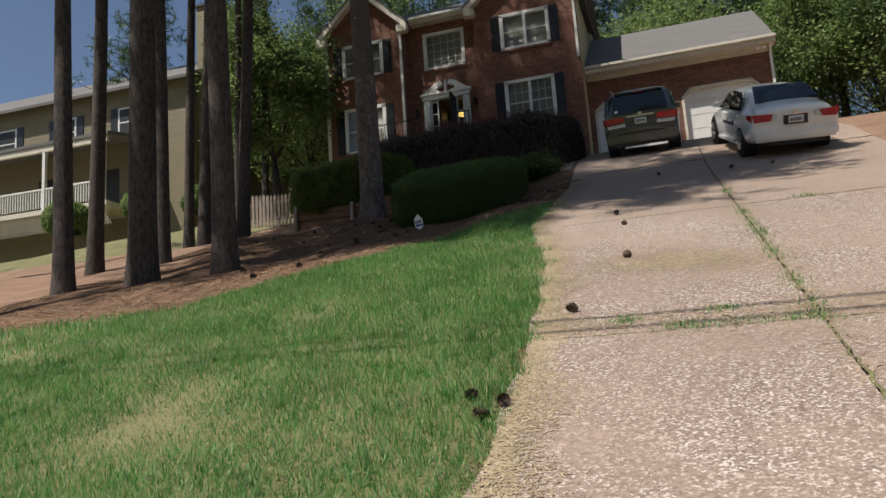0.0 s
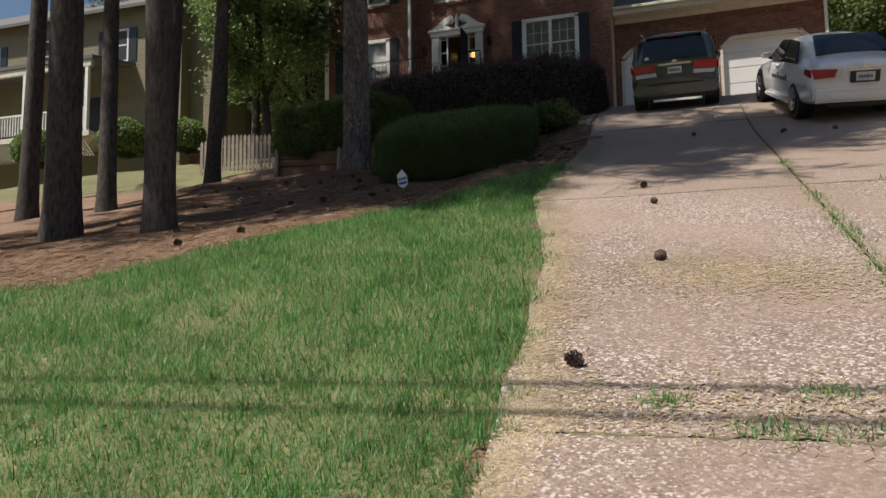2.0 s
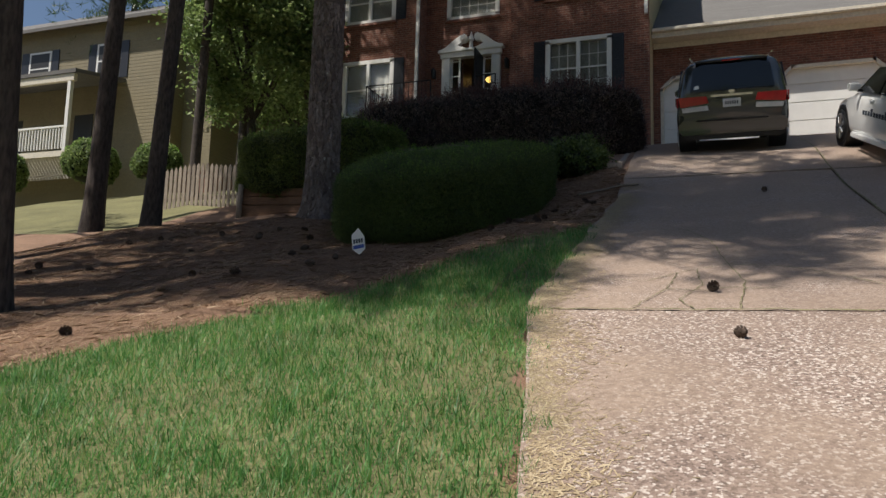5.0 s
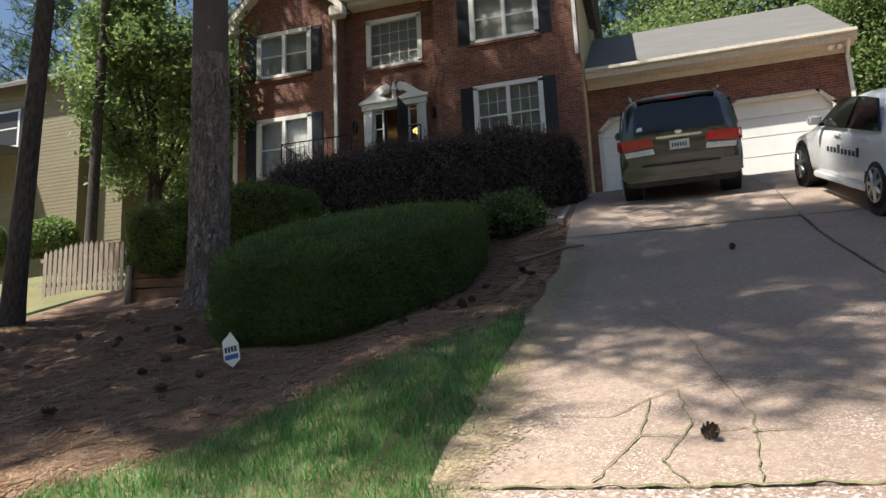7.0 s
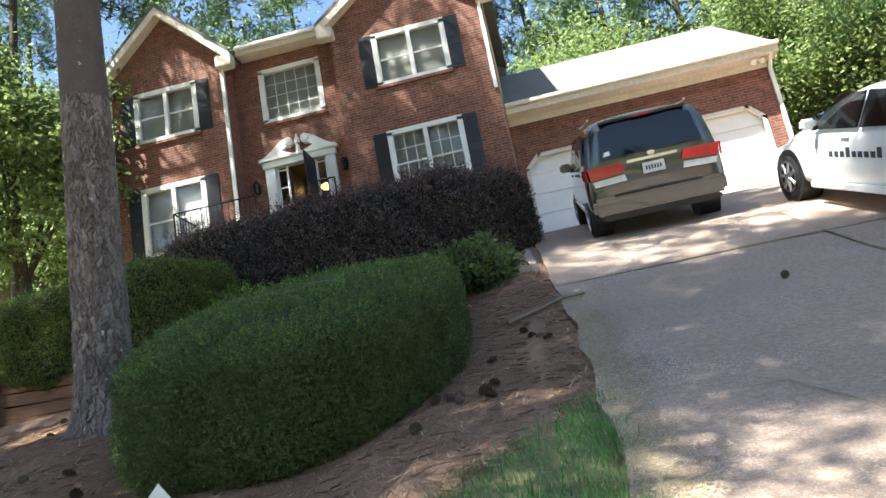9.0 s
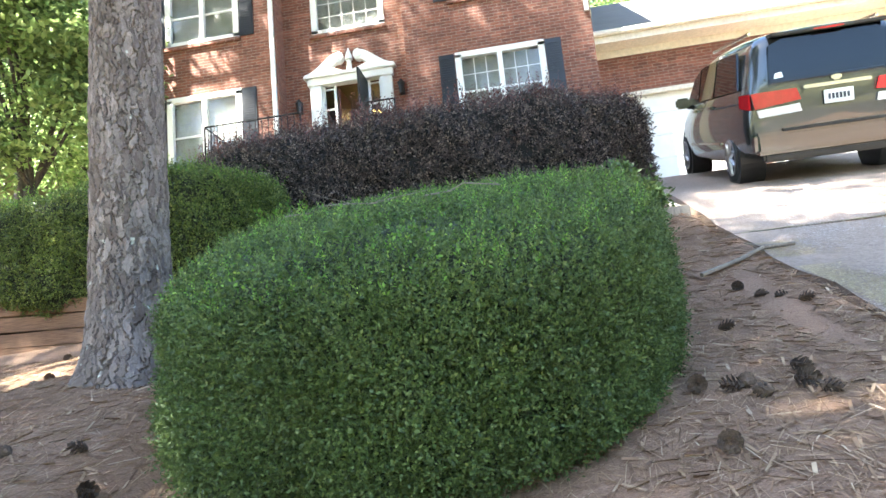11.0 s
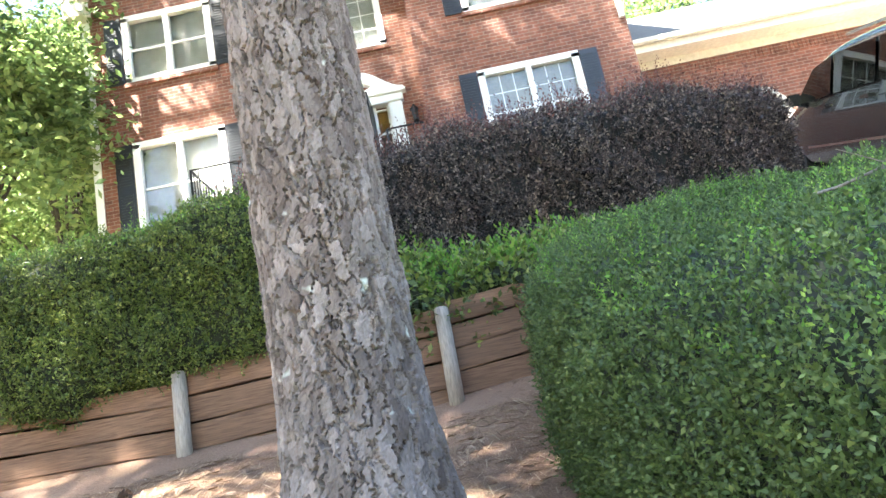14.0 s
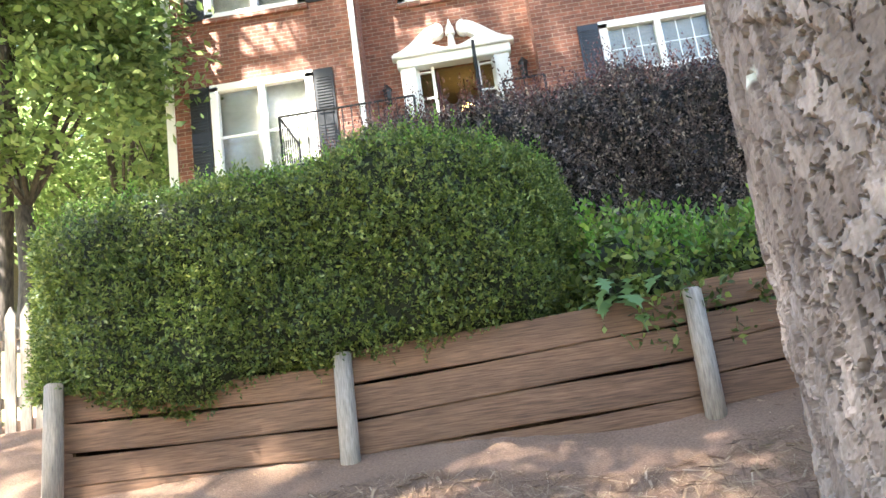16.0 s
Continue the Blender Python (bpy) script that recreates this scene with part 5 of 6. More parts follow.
def van_extras(c):
    tilt = lambda z: 0.02 + max(0, z - 1.05) * 0.36      # the tailgate leans forward
    rear = lambda x, z: (x, tilt(z) - 0.015, z)
    sheet("rear_window", [rear(-0.72, 1.14), rear(0.72, 1.14), rear(0.66, 1.56), rear(0.5, 1.62), rear(-0.5, 1.62), rear(-0.66, 1.56)], CAR_GLASS, c, "dark tinted rear window", (0, -0.06, 0.01))
    boxed("spoiler", BLACK, c, -0.62, 0.62, 0.10, 0.42, 1.665, 1.70, 0.012)
    boxed("brake_lamp", RED_LAMP, c, -0.16, 0.16, 0.09, 0.102, 1.668, 1.69)
    for s in (-1, 1):
        lamp = sheet("tail_lamp", [rear(s * 0.40, 0.93), rear(s * 0.90, 0.88), rear(s * 0.93, 1.06), rear(s * 0.44, 1.06)], RED_LAMP, c, "red tail lamp", (0, -0.05, 0))
        sheet("lamp_side", [(s * 0.93, 0.0, 0.88), (s * 0.97, 0.26, 0.92), (s * 0.965, 0.26, 1.06), (s * 0.93, 0.0, 1.06)], RED_LAMP, lamp, "", (s * 0.03, -0.012, 0))
        sheet("reverse_lamp", [rear(s * 0.40, 0.80), rear(s * 0.86, 0.78), rear(s * 0.88, 0.865), rear(s * 0.42, 0.89)], CLEAR_LAMP, lamp, "clear reversing lamp", (0, -0.045, 0))
        sheet("side_window", [(s * 0.93, 0.42, 1.13), (s * 0.945, 1.55, 1.13), (s * 0.85, 1.55, 1.60), (s * 0.855, 0.60, 1.58)], CAR_GLASS, c, "dark tinted side window", (s * 0.035, 0, 0))
        sheet("side_window", [(s * 0.945, 1.63, 1.13), (s * 0.945, 2.55, 1.12), (s * 0.85, 2.55, 1.59), (s * 0.85, 1.63, 1.60)], CAR_GLASS, c, "", (s * 0.035, 0, 0))
        sheet("side_window", [(s * 0.945, 2.63, 1.12), (s * 0.93, 3.62, 1.09), (s * 0.84, 3.15, 1.50), (s * 0.85, 2.63, 1.58)], CAR_GLASS, c, "", (s * 0.035, 0, 0))
        boxed("mirror", VAN_PAINT, c, s * 1.04 - 0.11, s * 1.04 + 0.11, 3.42, 3.52, 1.08, 1.24, 0.03, "door mirror")
        boxed("mirror_stalk", BLACK, c, min(s * 0.88, s * 0.97), max(s * 0.88, s * 0.97), 3.45, 3.52, 1.06, 1.12)
        for y in (1.75, 2.75):
            boxed("door_handle", VAN_PAINT, c, s * 0.985 - 0.02, s * 0.985 + 0.02, y, y + 0.2, 0.98, 1.02, 0.008)
        boxed("slide_track", BLACK, c, s * 0.968 - 0.012, s * 0.968 + 0.012, 0.45, 1.6, 0.97, 0.985)
        boxed("roof_rail", CHROME, c, s * 0.72 - 0.02, s * 0.72 + 0.02, 0.6, 2.5, 1.765, 1.80, 0.01)
        boxed("rub_strip", CHROME, c, s * 0.98 - 0.012, s * 0.98 + 0.012, 1.45, 3.4, 0.5, 0.53)
    boxed("rear_bumper", VAN_PAINT, c, -0.94, 0.94, -0.09, 0.12, 0.36, 0.62, 0.05, "body-coloured rear bumper")
    boxed("bumper_step", BLACK, c, -0.62, 0.62, -0.098, 0.0, 0.60, 0.632, 0.01)
    boxed("lower_valance", BLACK, c, -0.85, 0.85, -0.05, 0.1, 0.27, 0.375, 0.03)
    boxed("garnish", CHROME, c, -0.36, 0.36, -0.035, 0.0, 1.035, 1.075, 0.01, "chrome tailgate garnish")
    boxed("emblem", CHROME, c, -0.055, 0.055, -0.03, 0.02, 1.085, 1.16, 0.02)
    plate = boxed("licence_plate", PLATE, c, -0.155, 0.155, -0.042, -0.02, 0.84, 0.99, 0.004, "white licence plate")
    for k in range(6):
        boxed("plate_mark", INK, plate, -0.115 + k * 0.04, -0.09 + k * 0.04, -0.0455, -0.0425, 0.885, 0.945)
    boxed("wiper", BLACK, c, -0.05, 0.5, 0.0, 0.03, 1.15, 1.168)
    sheet("decal", [(-0.66, -0.0, 1.19), (-0.56, 0.0, 1.20), (-0.57, 0.02, 1.26), (-0.64, 0.02, 1.25)], WHITE, c, "small white window decal", (0, -0.012, 0))


van_pitch = math.degrees(math.atan2(rise(25.35) - rise(22.35), 3.0))
car("minivan", "dark grey-green minivan parked nose to the garage", pose(-0.66, 21.45, rise(22.35) - 0.94 * math.tan(radians(van_pitch)) + 0.012, van_pitch, 0, 0), VAN, VAN_PAINT, 1, (0.88, (0.98, 3.98)), 0.335, van_extras)


SEDAN = [(0.00, section(0.42, 0.80, 0.84, 0.55, 0.80, 0.86, 0.74, 0.98)),
         (0.07, section(0.32, 0.87, 0.90, 0.55, 0.85, 0.90, 0.76, 1.04)),
         (0.30, section(0.26, 0.885, 0.915, 0.55, 0.88, 0.92, 0.74, 1.09)),
         (0.62, section(0.24, 0.89, 0.915, 0.55, 0.89, 0.93, 0.70, 1.13)),
         (0.95, section(0.22, 0.89, 0.915, 0.55, 0.89, 0.93, 0.64, 1.27)),
         (1.40, section(0.20, 0.89, 0.915, 0.55, 0.89, 0.93, 0.60, 1.43)),
         (2.10, section(0.20, 0.89, 0.915, 0.55, 0.89, 0.92, 0.60, 1.47)),
         (2.75, section(0.20, 0.89, 0.915, 0.55, 0.89, 0.91, 0.60, 1.41)),
         (3.35, section(0.20, 0.89, 0.91, 0.55, 0.87, 0.90, 0.66, 1.13)),
         (3.70, section(0.20, 0.88, 0.90, 0.52, 0.85, 0.86, 0.70, 1.00)),
         (4.45, section(0.22, 0.82, 0.84, 0.45, 0.78, 0.72, 0.62, 0.86)),
         (4.80, section(0.26, 0.62, 0.66, 0.42, 0.60, 0.60, 0.46, 0.68))]


def sedan_extras(c):
    back = lambda x, y, z: (x, y, z)
    sheet("rear_window", [back(-0.66, 0.62, 1.11), back(0.66, 0.62, 1.11), back(0.54, 1.30, 1.40), back(-0.54, 1.30, 1.40)], CAR_GLASS, c, "rear window reflecting trees", (0, -0.03, 0.065))
    for s in (-1, 1):
        lamp = sheet("tail_lamp", [(s * 0.50, -0.02, 0.78), (s * 0.83, 0.05, 0.76), (s * 0.87, 0.10, 0.93), (s * 0.44, 0.0, 0.92)], RED_LAMP, c, "red tail lamp", (0, -0.04, 0))
        sheet("lamp_side", [(s * 0.86, 0.06, 0.78), (s * 0.90, 0.32, 0.84), (s * 0.89, 0.32, 0.93), (s * 0.865, 0.08, 0.92)], RED_LAMP, lamp, "", (s * 0.03, -0.01, 0))
        sheet("reverse_lamp", [(s * 0.40, -0.03, 0.80), (s * 0.52, -0.02, 0.785), (s * 0.46, -0.01, 0.91), (s * 0.38, -0.02, 0.91)], CLEAR_LAMP, lamp, "", (0, -0.035, 0))
        sheet("side_window", [(s * 0.85, 1.02, 0.98), (s * 0.86, 1.98, 0.97), (s * 0.69, 1.98, 1.38), (s * 0.70, 1.45, 1.36)], CAR_GLASS, c, "", (s * 0.04, 0, 0))
        sheet("side_window", [(s * 0.86, 2.06, 0.97), (s * 0.85, 3.12, 0.96), (s * 0.69, 2.62, 1.36), (s * 0.69, 2.06, 1.38)], CAR_GLASS, c, "", (s * 0.04, 0, 0))
        boxed("mirror", CAR_PAINT, c, s * 0.98 - 0.10, s * 0.98 + 0.10, 2.95, 3.05, 0.98, 1.12, 0.03, "white door mirror")
        boxed("mirror_stalk", BLACK, c, min(s * 0.84, s * 0.92), max(s * 0.84, s * 0.92), 2.97, 3.04, 0.96, 1.01)
        for y in (1.25, 2.2):
            boxed("door_handle", CAR_PAINT, c, s * 0.905 - 0.02, s * 0.905 + 0.02, y, y + 0.2, 0.84, 0.88, 0.01)
        for k in range(9):
            boxed("side_lettering", INK, c, s * 0.917 - 0.004, s * 0.917 + 0.004, 1.55 + k * 0.13, 1.63 + k * 0.13, 0.62, 0.69 + (0.05 if k in (0, 5) else 0), label="illegible dark lettering")
        boxed("side_sill", CAR_PAINT, c, s * 0.90 - 0.03, s * 0.90 + 0.03, 1.35, 3.2, 0.2, 0.3, 0.02)
    boxed("rear_bumper", CAR_PAINT, c, -0.86, 0.86, -0.08, 0.14, 0.34, 0.60, 0.06, "white rear bumper")
    boxed("bumper_slot", BLACK, c, -0.60, 0.60, -0.03, 0.05, 0.255, 0.33, 0.02)
    plate = boxed("licence_plate", PLATE, c, -0.155, 0.155, -0.055, -0.02, 0.70, 0.85, 0.004, "licence plate on dark recess")
    boxed("plate_recess", BLACK, c, -0.24, 0.24, -0.048, -0.01, 0.67, 0.88, 0.01)
    for k in range(6):
        boxed("plate_mark", INK, plate, -0.115 + k * 0.04, -0.09 + k * 0.04, -0.058, -0.0555, 0.745, 0.80)
    boxed("emblem", CHROME, c, -0.06, 0.06, -0.04, 0.03, 0.90, 0.955, 0.02)
    boxed("trunk_garnish", CHROME, c, -0.26, 0.26, -0.05, 0.0, 0.875, 0.893, 0.005)


sed_pitch = math.degrees(math.atan2(rise(21.92) - rise(19.17), 2.78))
car("sedan", "white sedan parked on the driveway", pose(2.52, 18.15, rise(19.17) - 1.02 * math.tan(radians(sed_pitch)) + 0.012, sed_pitch, 0, 8), SEDAN, CAR_PAINT, 1, (0.83, (1.02, 3.80)), 0.325, sedan_extras)

# ---- yard sign ----
sign = thing("yard_sign", "small white and blue yard sign on a stake", "sign", at=pose(-4.86, 14.62, ground_z(-4.86, 14.62) - 0.06, 0, -8, -6) @ Matrix.Diagonal((0.66, 0.66, 0.72, 1)))
bm = bmesh.new()
prism(bm, [(-0.13, 0.22), (0.0, 0.12), (0.13, 0.20), (0.13, 0.40), (0.02, 0.56), (-0.13, 0.46)], -0.004, 0.004)
part("panel", bm, WHITE, sign)
boxed("blue_band", BLUE, sign, -0.11, 0.11, -0.008, -0.0045, 0.22, 0.28)
for k in range(4):
    boxed("lettering", INK, sign, -0.10 + k * 0.052, -0.062 + k * 0.052, -0.008, -0.0045, 0.31, 0.38, label="illegible dark lettering")
bm = bmesh.new()
tube(bm, (0.02, 0.01, -0.1), (0.02, 0.01, 0.5), 0.006, n=6)
part("stake", bm, IRON, sign)

# ---- lawn blades ----
def blades(name, pts, hmin, hmax, width, material, seed, label, droop=1.3):
    r = rng(seed)
    p = np.asarray(pts)
    n = len(p)
    h = r.uniform(hmin, hmax, n) * r.uniform(0.7, 1.2, n)
    a = r.uniform(0, 6.283, n)
    d = np.stack([np.cos(a), np.sin(a), np.zeros(n)], 1)
    s = np.stack([-np.sin(a), np.cos(a), np.zeros(n)], 1) * (width * r.uniform(0.6, 1.2, n))[:, None]
    lean = d * (h * r.uniform(0.1, 1.0, n) * droop)[:, None]
    up = np.zeros((n, 3))
    up[:, 2] = h
    top = p + up + lean
    return tagged(quads(name, np.stack([p - s, p + s, top + s * 0.15, top - s * 0.15], 1), material, None, "", "stuff"), label, "grass")


def lawn_points(n, x0, x1, y0, y1, seed, clump=0.0):
    r = rng(seed)
    out = []
    while len(out) < n:
        x, y = r.uniform(x0, x1), r.uniform(y0, y1)
        ragged = 0.10 * math.sin(7 * y) + 0.08 * math.sin(17 * y + 1) + r.normal(0, 0.06)
        if y < along(MULCH, x) + r.normal(0, 0.12) and x < along(EDGE, y) + 0.03 + ragged * 0.6:
            if clump and noise.noise(Vector((x * 0.9, y * 0.9, 3.0))) < r.uniform(-0.9, 0.18):
                continue
            out.append((x, y, ground_z(x, y) - 0.005))
    return out


blades("lawn_grass", lawn_points(230000, -7.0, -1.2, 1.5, 15.4, 1, 1.0), 0.025, 0.075, 0.0032, GRASS, 2, "patchy green lawn grass beside the driveway")
blades("far_lawn_grass", lawn_points(60000, -20, -7.0, 0.5, 9.2, 3, 1.0), 0.05, 0.11, 0.006, GRASS, 4, "patchy green lawn grass by the pines")
r = rng(91)
weeds = []
for cx, cy, z in lawn_points(520, -9.0, -1.2, 2.0, 14.6, 92, 1.0):
    spread = r.uniform(0.03, 0.10)
    for k in range(r.randint(16, 60)):
        px, py = cx + r.normal(0, spread), cy + r.normal(0, spread)
        if px < along(EDGE, py) + 0.04:
            weeds.append((px, py, ground_z(px, py) - 0.005))
blades("lawn_weeds", weeds, 0.05, 0.13, 0.0042, GRASS, 93, "taller coarse weed tufts in the lawn", 1.0)
r = rng(51)
tufts = []
for x, y, w in [(MID, 6.5, 0.25), (MID, 7.4, 0.2), (MID, 8.6, 0.3), (MID, 9.6, 0.25), (MID, 10.3, 0.35), (MID, 11.2, 0.25), (-0.2, 6.35, 0.12), (0.1, 6.32, 0.3), (-0.6, 6.6, 0.12), (0.6, 6.3, 0.15), (MID, 13.5, 0.15), (1.6, 11.95, 0.2), (0.1, 6.7, 0.15), (2.4, 6.3, 0.3)]:
    for k in range(110):
        px, py = x + r.normal(0, 0.05 if x == MID else w * 0.6), y + r.normal(0, w if x == MID else 0.05)
        tufts.append((px, py, rise(py) + 0.012))
blades("joint_grass", tufts, 0.02, 0.06, 0.0035, GRASS, 6, "weeds growing in the driveway joints")

# pine straw and bark litter on the bed
def litter(n, x0, x1, y0, y1, seed):
    r = rng(seed)
    out = []
    while len(out) < n:
        x, y = r.uniform(x0, x1), r.uniform(y0, y1)
        if y > along(MULCH, x) - 0.1 and x < along(EDGE, y) - 0.02 and (y < along(WALL, x) or x < -9.4):
            out.append((x, y, ground_z(x, y) + 0.008))
    p = np.array(out)
    a = r.uniform(0, 6.283, n)
    d = np.stack([np.cos(a), np.sin(a), 0.34 * np.sin(a) + r.normal(0.0, 0.10, n)], 1)
    s = np.stack([-np.sin(a), np.cos(a), r.normal(0, 0.3, n)], 1)
    L, w = r.uniform(0.015, 0.075, n)[:, None], (0.0012 + 0.006 * r.uniform(0, 1, n) ** 6)[:, None]
    return np.stack([p - d * L - s * w, p + d * L - s * w, p + d * L + s * w, p - d * L + s * w], 1)


LITTER = foliage("straw_litter", [(0.0, (0.15, 0.085, 0.055)), (0.5, (0.30, 0.185, 0.12)), (0.9, (0.44, 0.30, 0.205)), (1.0, (0.6, 0.46, 0.35))], 0.1, 0.9)
tagged(quads("pine_litter", litter(150000, -11, -2.3, 8.6, 20.7, 9), LITTER, None, "", "stuff"), "brown pine straw and bark chips", "mulch")


def margin(n, seed):
    """Dry clippings lying along the driveway's edge and over its joints."""
    r = rng(seed)
    out = []
    while len(out) < n:
        k = r.randint(0, 10) if len(out) % 3 else 0
        if k < 6:
            y = r.uniform(2.5, 19)
            x = along(EDGE, y) + 0.02 + abs(r.normal(0, 0.10 + 0.09 * abs(math.sin(2.1 * y))))
        elif k < 8:
            x, y = r.normal(-0.2, 0.5), r.normal(8.6, 0.28)
            y -= 0.25 * (x + 0.2)
        elif k < 9:
            x, y = r.uniform(-1.2, 1.6), r.normal(6.55, 0.2)
        else:
            x, y = MID + r.normal(0, 0.09), r.uniform(4, 16)
        out.append((x, y, rise(y) + 0.0165))
    p = np.array(out)
    a = r.uniform(0, 6.283, n)
    d = np.stack([np.cos(a), np.sin(a), 0.344 * np.sin(a)], 1)
    s = np.stack([-np.sin(a), np.cos(a), 0.344 * np.cos(a)], 1)
    L, w = r.uniform(0.006, 0.028, n)[:, None], r.uniform(0.001, 0.004, n)[:, None]
    return np.stack([p - d * L - s * w, p + d * L - s * w, p + d * L + s * w, p - d * L + s * w], 1)


CLIPPING = foliage("dry_clipping", [(0.0, (0.24, 0.175, 0.11)), (0.6, (0.40, 0.315, 0.21)), (1.0, (0.56, 0.46, 0.33))], 0.1, 0.9)
tagged(quads("dry_clippings", margin(36000, 71), CLIPPING, None, "", "stuff"), "dry tan grass clippings along driveway edges", "clippings")


# ---- pine cones ----
def cone_mesh():
    bm = bmesh.new()
    r = rng(12)
    tube(bm, (0, 0, -0.04), (0, 0, 0.04), 0.012, 0.008, 6)
    for k in range(46):
        u = k / 45
        a = k * 2.399
        rad = 0.036 * math.sin(math.pi * (0.15 + 0.8 * u)) + 0.006
        z = -0.045 + 0.09 * u
        c = Vector((math.cos(a), math.sin(a), 0.0))
        s = Vector((-math.sin(a), math.cos(a), 0))
        p = c * 0.008 + Vector((0, 0, z))
        q = c * rad + Vector((0, 0, z + 0.016))
        w = 0.010
        vs = [bm.verts.new(p - s * w * 0.5), bm.verts.new(q - s * w), bm.verts.new(q + c * 0.004 + Vector((0, 0, 0.004))), bm.verts.new(q + s * w), bm.verts.new(p + s * w * 0.5)]
        bm.faces.new(vs)
    me = bpy.data.meshes.new("pine_cone")
    bm.to_mesh(me)
    bm.free()
    me.materials.append(CONE)
    return me


CONE_MESH = cone_mesh()
r = rng(13)
spots = [(-0.69, 9.04), (-0.81, 11.38), (-1.05, 7.0), (-0.98, 12.43), (-0.33, 17.72), (1.9, 17.0), (-1.35, 4.9), (-1.5, 5.2), (-1.25, 5.05), (-7.06, 11.73), (-6.2, 10.6), (-5.8, 11.3)]
spots += [(-3.44, 15.98), (-3.31, 15.88), (-3.25, 15.9), (-3.0, 16.0), (-3.05, 15.77), (-3.0, 15.65), (-3.22, 15.73), (-3.47, 15.26), (-2.78, 17.87), (-2.72, 17.6), (-2.62, 17.45), (-2.57, 17.2), (-3.08, 17.02), (-6.1, 15.6), (-3.35, 17.35), (-6.39, 15.99), (1.1, 17.05), (-5.17, 13.99), (-5.06, 14.38), (-5.72, 14.86)]
spots += [(r.uniform(-9, -5.5), r.uniform(12.5, 16.5)) for k in range(16)] + [(r.uniform(-10, -7.5), r.uniform(17.5, 19.5)) for k in range(5)]
for i, (x, y) in enumerate(spots):
    ob = new("pine_cone", CONE_MESH)
    on = along(EDGE, y) < x < RIGHT_EDGE
    s = r.uniform(0.8, 1.15)
    ob.matrix_world = pose(x, y, (rise(y) + 0.012 if on else ground_z(x, y)) + 0.034 * s, 90 + r.uniform(-15, 15), 0, r.uniform(0, 360)) @ Matrix.Diagonal((s, s, s, 1))
    tagged(ob, "open brown pine cone lying on the " + ("driveway" if on else "pine straw"), "pine cone", "fallen pine cones")

# dry twig across the hedge top and on the bed
def branch(name, pts, r0, label, seed):
    bm = bmesh.new()
    r = rng(seed)
    for a, b in zip(pts, pts[1:]):
        tube(bm, a, b, r0, r0 * 0.8, 6)
        if r.uniform() < 0.7:
            e = Vector(b) + Vector((r.normal(0, 0.12), r.normal(0, 0.12), 0.06))
            tube(bm, b, e, r0 * 0.6, r0 * 0.3, 5)
    return tagged(part(name, bm, TWIG), label, "branch")


branch("fallen_branch", [(-2.95, 18.2, rise(18.2) + 0.02), (-2.6, 18.5, rise(18.5) + 0.03), (-2.35, 18.75, rise(18.75) + 0.04), (-2.1, 18.8, rise(18.8) + 0.03)], 0.018, "dry fallen branch at the driveway's edge", 4)


branch("hedge_twig", [(-5.5, 16.6, 5.45), (-5.38, 16.70, 5.48), (-5.27, 16.66, 5.50), (-5.14, 16.80, 5.53), (-5.0, 16.78, 5.51), (-4.88, 16.86, 5.55)], 0.005, "dry grey twig caught on the hedge top", 6)
branch("hedge_twig", [(-4.62, 16.35, 5.39), (-4.5, 16.47, 5.43), (-4.42, 16.45, 5.46), (-4.3, 16.6, 5.48), (-4.24, 16.72, 5.50)], 0.005, "dry grey twig caught on the hedge top", 7)


# ---- neighbour's house, pale siding darkened for tree shade, with chimney ----
neighbour = thing("neighbour_house", "cream lap-sided neighbouring house with chimney and porch", "house", at=Matrix.Translation((0.105, -0.75, -0.6)) @ Matrix.Diagonal((1.15, 1.15, 1.15, 1)))
NX1, NY0, NY1, NZ, NE = -19.6, 28.8, 38.8, 7.6, 15.2
boxed("wall", SHADED_SIDING, neighbour, NX1 - 16, NX1, NY0, NY1, NZ, NE)
bm = bmesh.new()
prism(bm, [(NY0, NE), (NY1, NE), ((NY0 + NY1) / 2, NE + 2.9)], NX1 - 15.9, NX1 - 0.004)
bmesh.ops.transform(bm, matrix=Matrix(((0, 1, 0, 0), (1, 0, 0, 0), (0, 0, 1, 0), (0, 0, 0, 1))), verts=bm.verts[:])
bmesh.ops.recalc_face_normals(bm, faces=bm.faces[:])
part("gable", bm, SHADED_SIDING, neighbour)
for k in range(56):
    z = NZ + 0.9 + k * 0.13
    if z < NE - 0.1:
        boxed("siding_course", SHADED_SIDING, neighbour, NX1 - 16, NX1 + 0.016, NY0 - 0.016, NY0 - 0.002, z, z + 0.118)
        boxed("siding_course", SHADED_SIDING, neighbour, NX1 + 0.002, NX1 + 0.016, NY0, NY1, z, z + 0.118)


def far_roof(name, pts, parent):
    bm = bmesh.new()
    a = [bm.verts.new(p) for p in pts]
    b = [bm.verts.new((p[0], p[1], p[2] - 0.14)) for p in pts]
    bm.faces.new(a)
    bm.faces.new(b[::-1])
    for i in range(4):
        bm.faces.new((a[(i + 1) % 4], a[i], b[i], b[(i + 1) % 4]))
    bmesh.ops.recalc_face_normals(bm, faces=bm.faces[:])
    part(name, bm, SHINGLE, parent, "grey shingle roof")


far_roof("roof", [(NX1 - 16.3, NY0 - 0.5, NE - 0.15), (NX1 + 0.3, NY0 - 0.5, NE - 0.15), (NX1 + 0.3, (NY0 + NY1) / 2, NE + 3.1), (NX1 - 16.3, (NY0 + NY1) / 2, NE + 3.1)], neighbour)
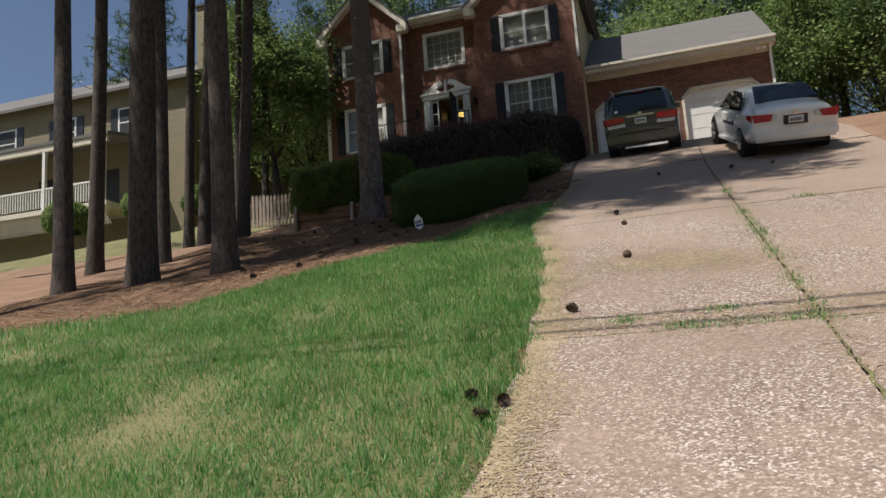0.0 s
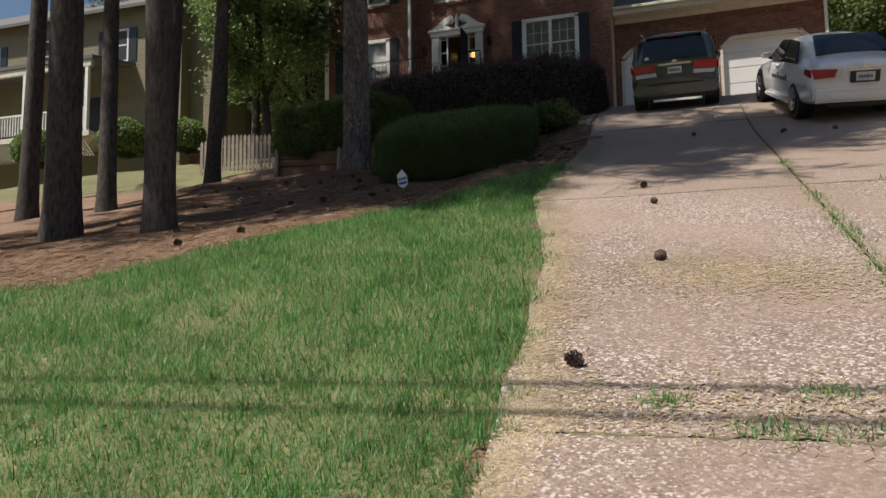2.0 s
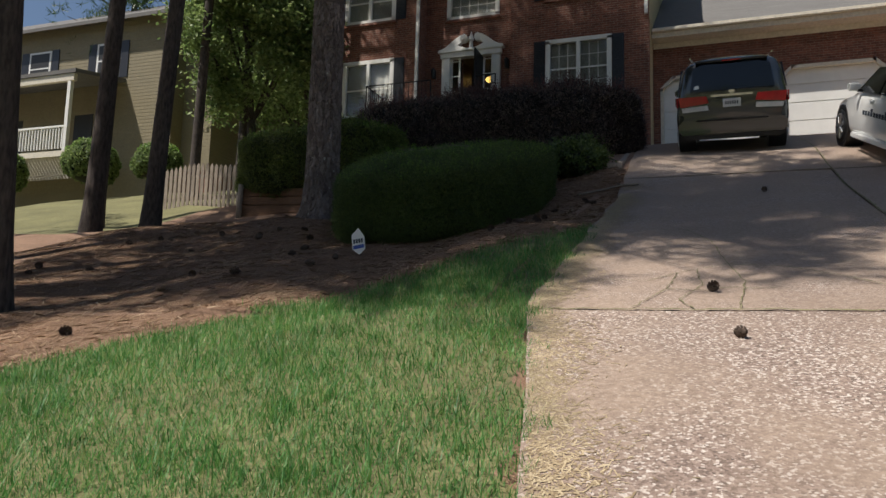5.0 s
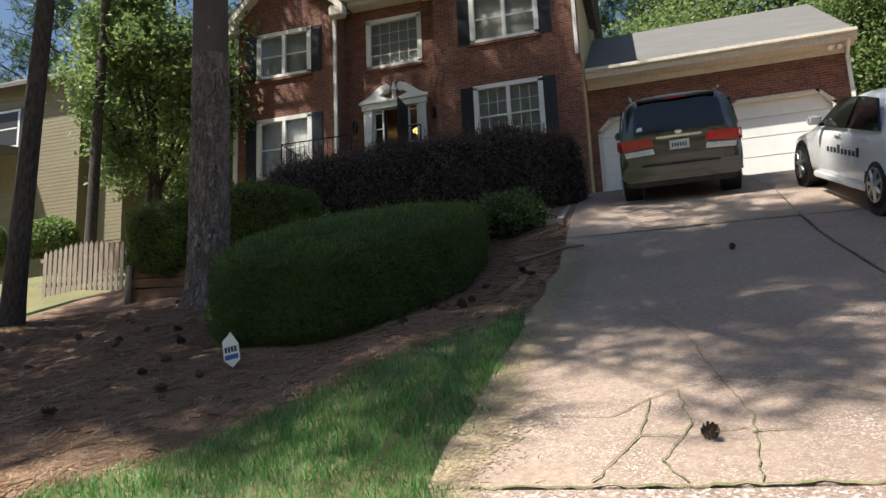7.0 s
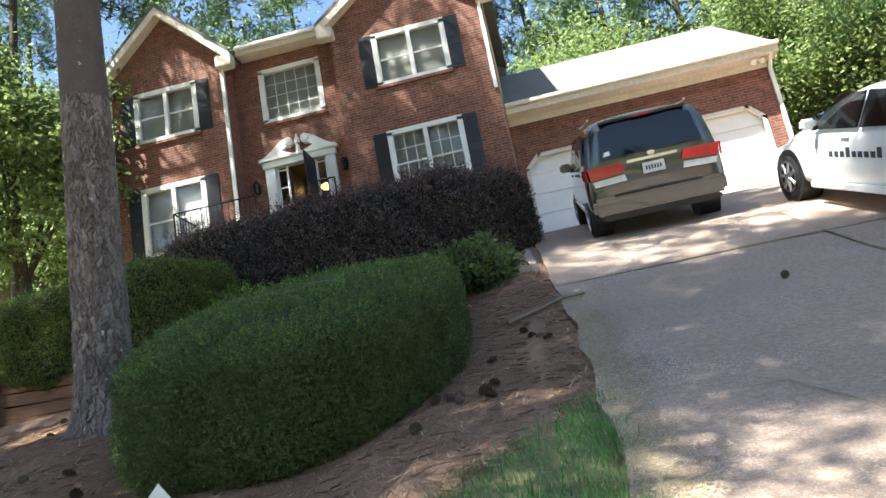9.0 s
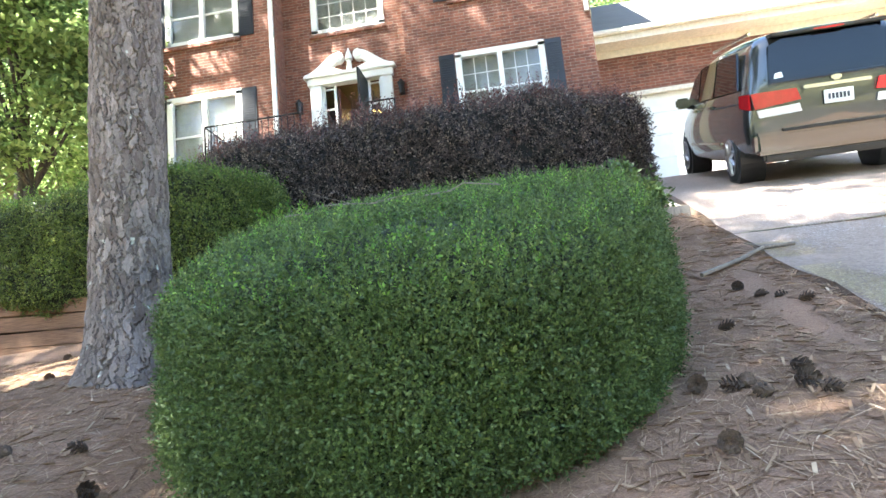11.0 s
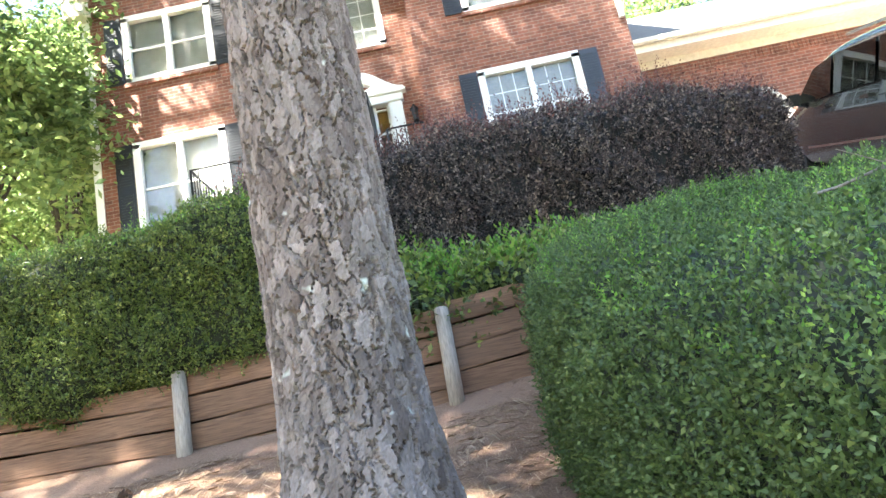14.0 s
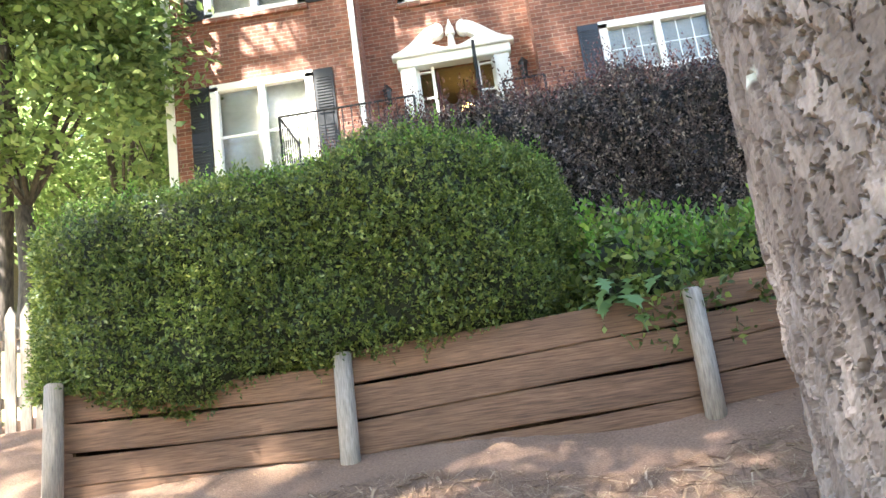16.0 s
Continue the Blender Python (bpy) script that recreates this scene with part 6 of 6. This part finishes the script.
far_roof("porch_roof", [(NX1 - 16.3, NY0 - 2.4, 12.3), (NX1 - 2.2, NY0 - 2.4, 12.3), (NX1 - 2.2, NY0 - 0.02, 12.75), (NX1 - 16.3, NY0 - 0.02, 12.75)], neighbour)
boxed("porch_beam", TRIM, neighbour, NX1 - 16.2, NX1 - 2.3, NY0 - 2.35, NY0 - 2.2, 11.9, 12.15)
boxed("porch_deck", TRIM, neighbour, NX1 - 16.2, NX1 - 2.3, NY0 - 2.35, NY0 - 0.03, 9.2, 9.4)
for x in (-2.5, -5.5, -8.5, -11.5):
    boxed("porch_post", WHITE, neighbour, NX1 + x - 0.07, NX1 + x + 0.07, NY0 - 2.34, NY0 - 2.2, 9.4, 11.9)
for k in range(70):
    x = NX1 - 12 + k * 0.135
    boxed("baluster", WHITE, neighbour, x, x + 0.04, NY0 - 2.3, NY0 - 2.26, 9.5, 10.25)
    bm = bmesh.new()
    tube(bm, (x, NY0 - 2.3, 8.4), (x + 0.6, NY0 - 2.3, 9.2), 0.012, n=4)
    tube(bm, (x + 0.6, NY0 - 2.29, 8.4), (x, NY0 - 2.29, 9.2), 0.012, n=4)
    part("lattice_strip", bm, LATTICE, neighbour)
boxed("porch_rail", WHITE, neighbour, NX1 - 12, NX1 - 2.4, NY0 - 2.32, NY0 - 2.24, 10.25, 10.32)
chim = boxed("chimney", SHADED_SIDING, neighbour, NX1 + 0.017, NX1 + 1.3, NY0 + 0.6, NY0 + 2.6, NZ + 1.6, 18.6, label="lap-sided chimney on brick foot")
for k in range(75):
    z = NZ + 1.7 + k * 0.13
    if z < 18.4:
        boxed("siding_course", SHADED_SIDING, chim, NX1 + 0.02, NX1 + 1.314, NY0 + 0.586, NY0 + 0.599, z, z + 0.118)
        boxed("siding_course", SHADED_SIDING, chim, NX1 + 1.301, NX1 + 1.314, NY0 + 0.6, NY0 + 2.6, z, z + 0.118)
boxed("chimney_cap", BLACK, chim, NX1 - 0.05, NX1 + 1.37, NY0 + 0.5, NY0 + 2.7, 18.6, 18.7)
boxed("chimney_foot", BRICK, chim, NX1 + 0.02, NX1 + 1.25, NY0 + 0.65, NY0 + 2.55, NZ - 0.8, NZ + 1.6)
for x0 in (-3.6, -7.0, -10.4):
    w = boxed("window", WHITE, neighbour, NX1 + x0 - 0.06, NX1 + x0 + 1.06, NY0 - 0.05, NY0 - 0.018, 12.85, 14.25)
    boxed("pane", BLACK, w, NX1 + x0 + 0.03, NX1 + x0 + 0.97, NY0 - 0.056, NY0 - 0.0505, 12.93, 14.17, label="dark window pane")
    boxed("meeting_rail", WHITE, w, NX1 + x0 + 0.03, NX1 + x0 + 0.97, NY0 - 0.064, NY0 - 0.0565, 13.53, 13.58)
    for s in (-0.45, 1.09):
        boxed("shutter", SHUTTER, neighbour, NX1 + x0 + s, NX1 + x0 + s + 0.36, NY0 - 0.05, NY0 - 0.018, 12.83, 14.27)
for x0 in (-4.5, -8.0):
    boxed("porch_window", BLACK, neighbour, NX1 + x0, NX1 + x0 + 0.9, NY0 - 0.03, NY0 - 0.018, 9.9, 11.5)

for i, (x, y, s) in enumerate([(-19.6, 25.4, 0.9), (-22.6, 24.6, 0.9), (-17.2, 25.6, 0.75)]):
    hedge("round_shrub", "round clipped green shrub by the neighbour's porch", (x, y, ground_z(x, y) + 1.35 * s), (0.95 * s, 0.95 * s, 0.8 * s), 2.1, 0, 0.0, (7000, 1500), (0.05, 0.045), (TREE_LEAF, FRESH_LEAF), INNER_SHADE, 700 + i, category="shrub")

# picket fence between the gardens
fence = thing("picket_fence", "weathered grey picket fence between the gardens", "fence")
for k in range(26):
    x = -13.9 + k * 0.13
    z = ground_z(x, 21.9)
    bm = bmesh.new()
    prism(bm, [(x, z - 0.1), (x + 0.09, z - 0.1), (x + 0.09, z + 0.95), (x + 0.045, z + 1.03), (x, z + 0.95)], 21.89, 21.91)
    part("picket", bm, POST_WOOD, fence)
for h in (0.2, 0.75):
    boxed("rail", POST_WOOD, fence, -14.0, -10.7, 21.912, 21.95, ground_z(-12, 21.9) + h, ground_z(-12, 21.9) + h + 0.08)

# overhead wires by the street, whose shadows cross the driveway
wires = thing("overhead_wires", "two black overhead utility wires above the street", "wire")
for i, dy in enumerate((0.0, 0.36)):
    bm = bmesh.new()
    h = 8.5
    y0 = 6.42 + dy - 8.7 * 0.35 / 0.86
    tube(bm, (-60, y0 + 0.6, h + 1.2), (60, y0 - 0.6, h + 1.2), 0.025, n=6)
    part("wire", bm, BLACK, wires)
for px in (-59.5, 59.5):
    pole = thing("utility_pole", "round wooden utility pole", "pole")
    bm = bmesh.new()
    tube(bm, (px, 3.6 - px * 0.01, ground_z(px, 3.6) - 0.3), (px, 3.6 - px * 0.01, 11), 0.15, 0.11, 10)
    part("shaft", bm, DARK_BARK, pole)
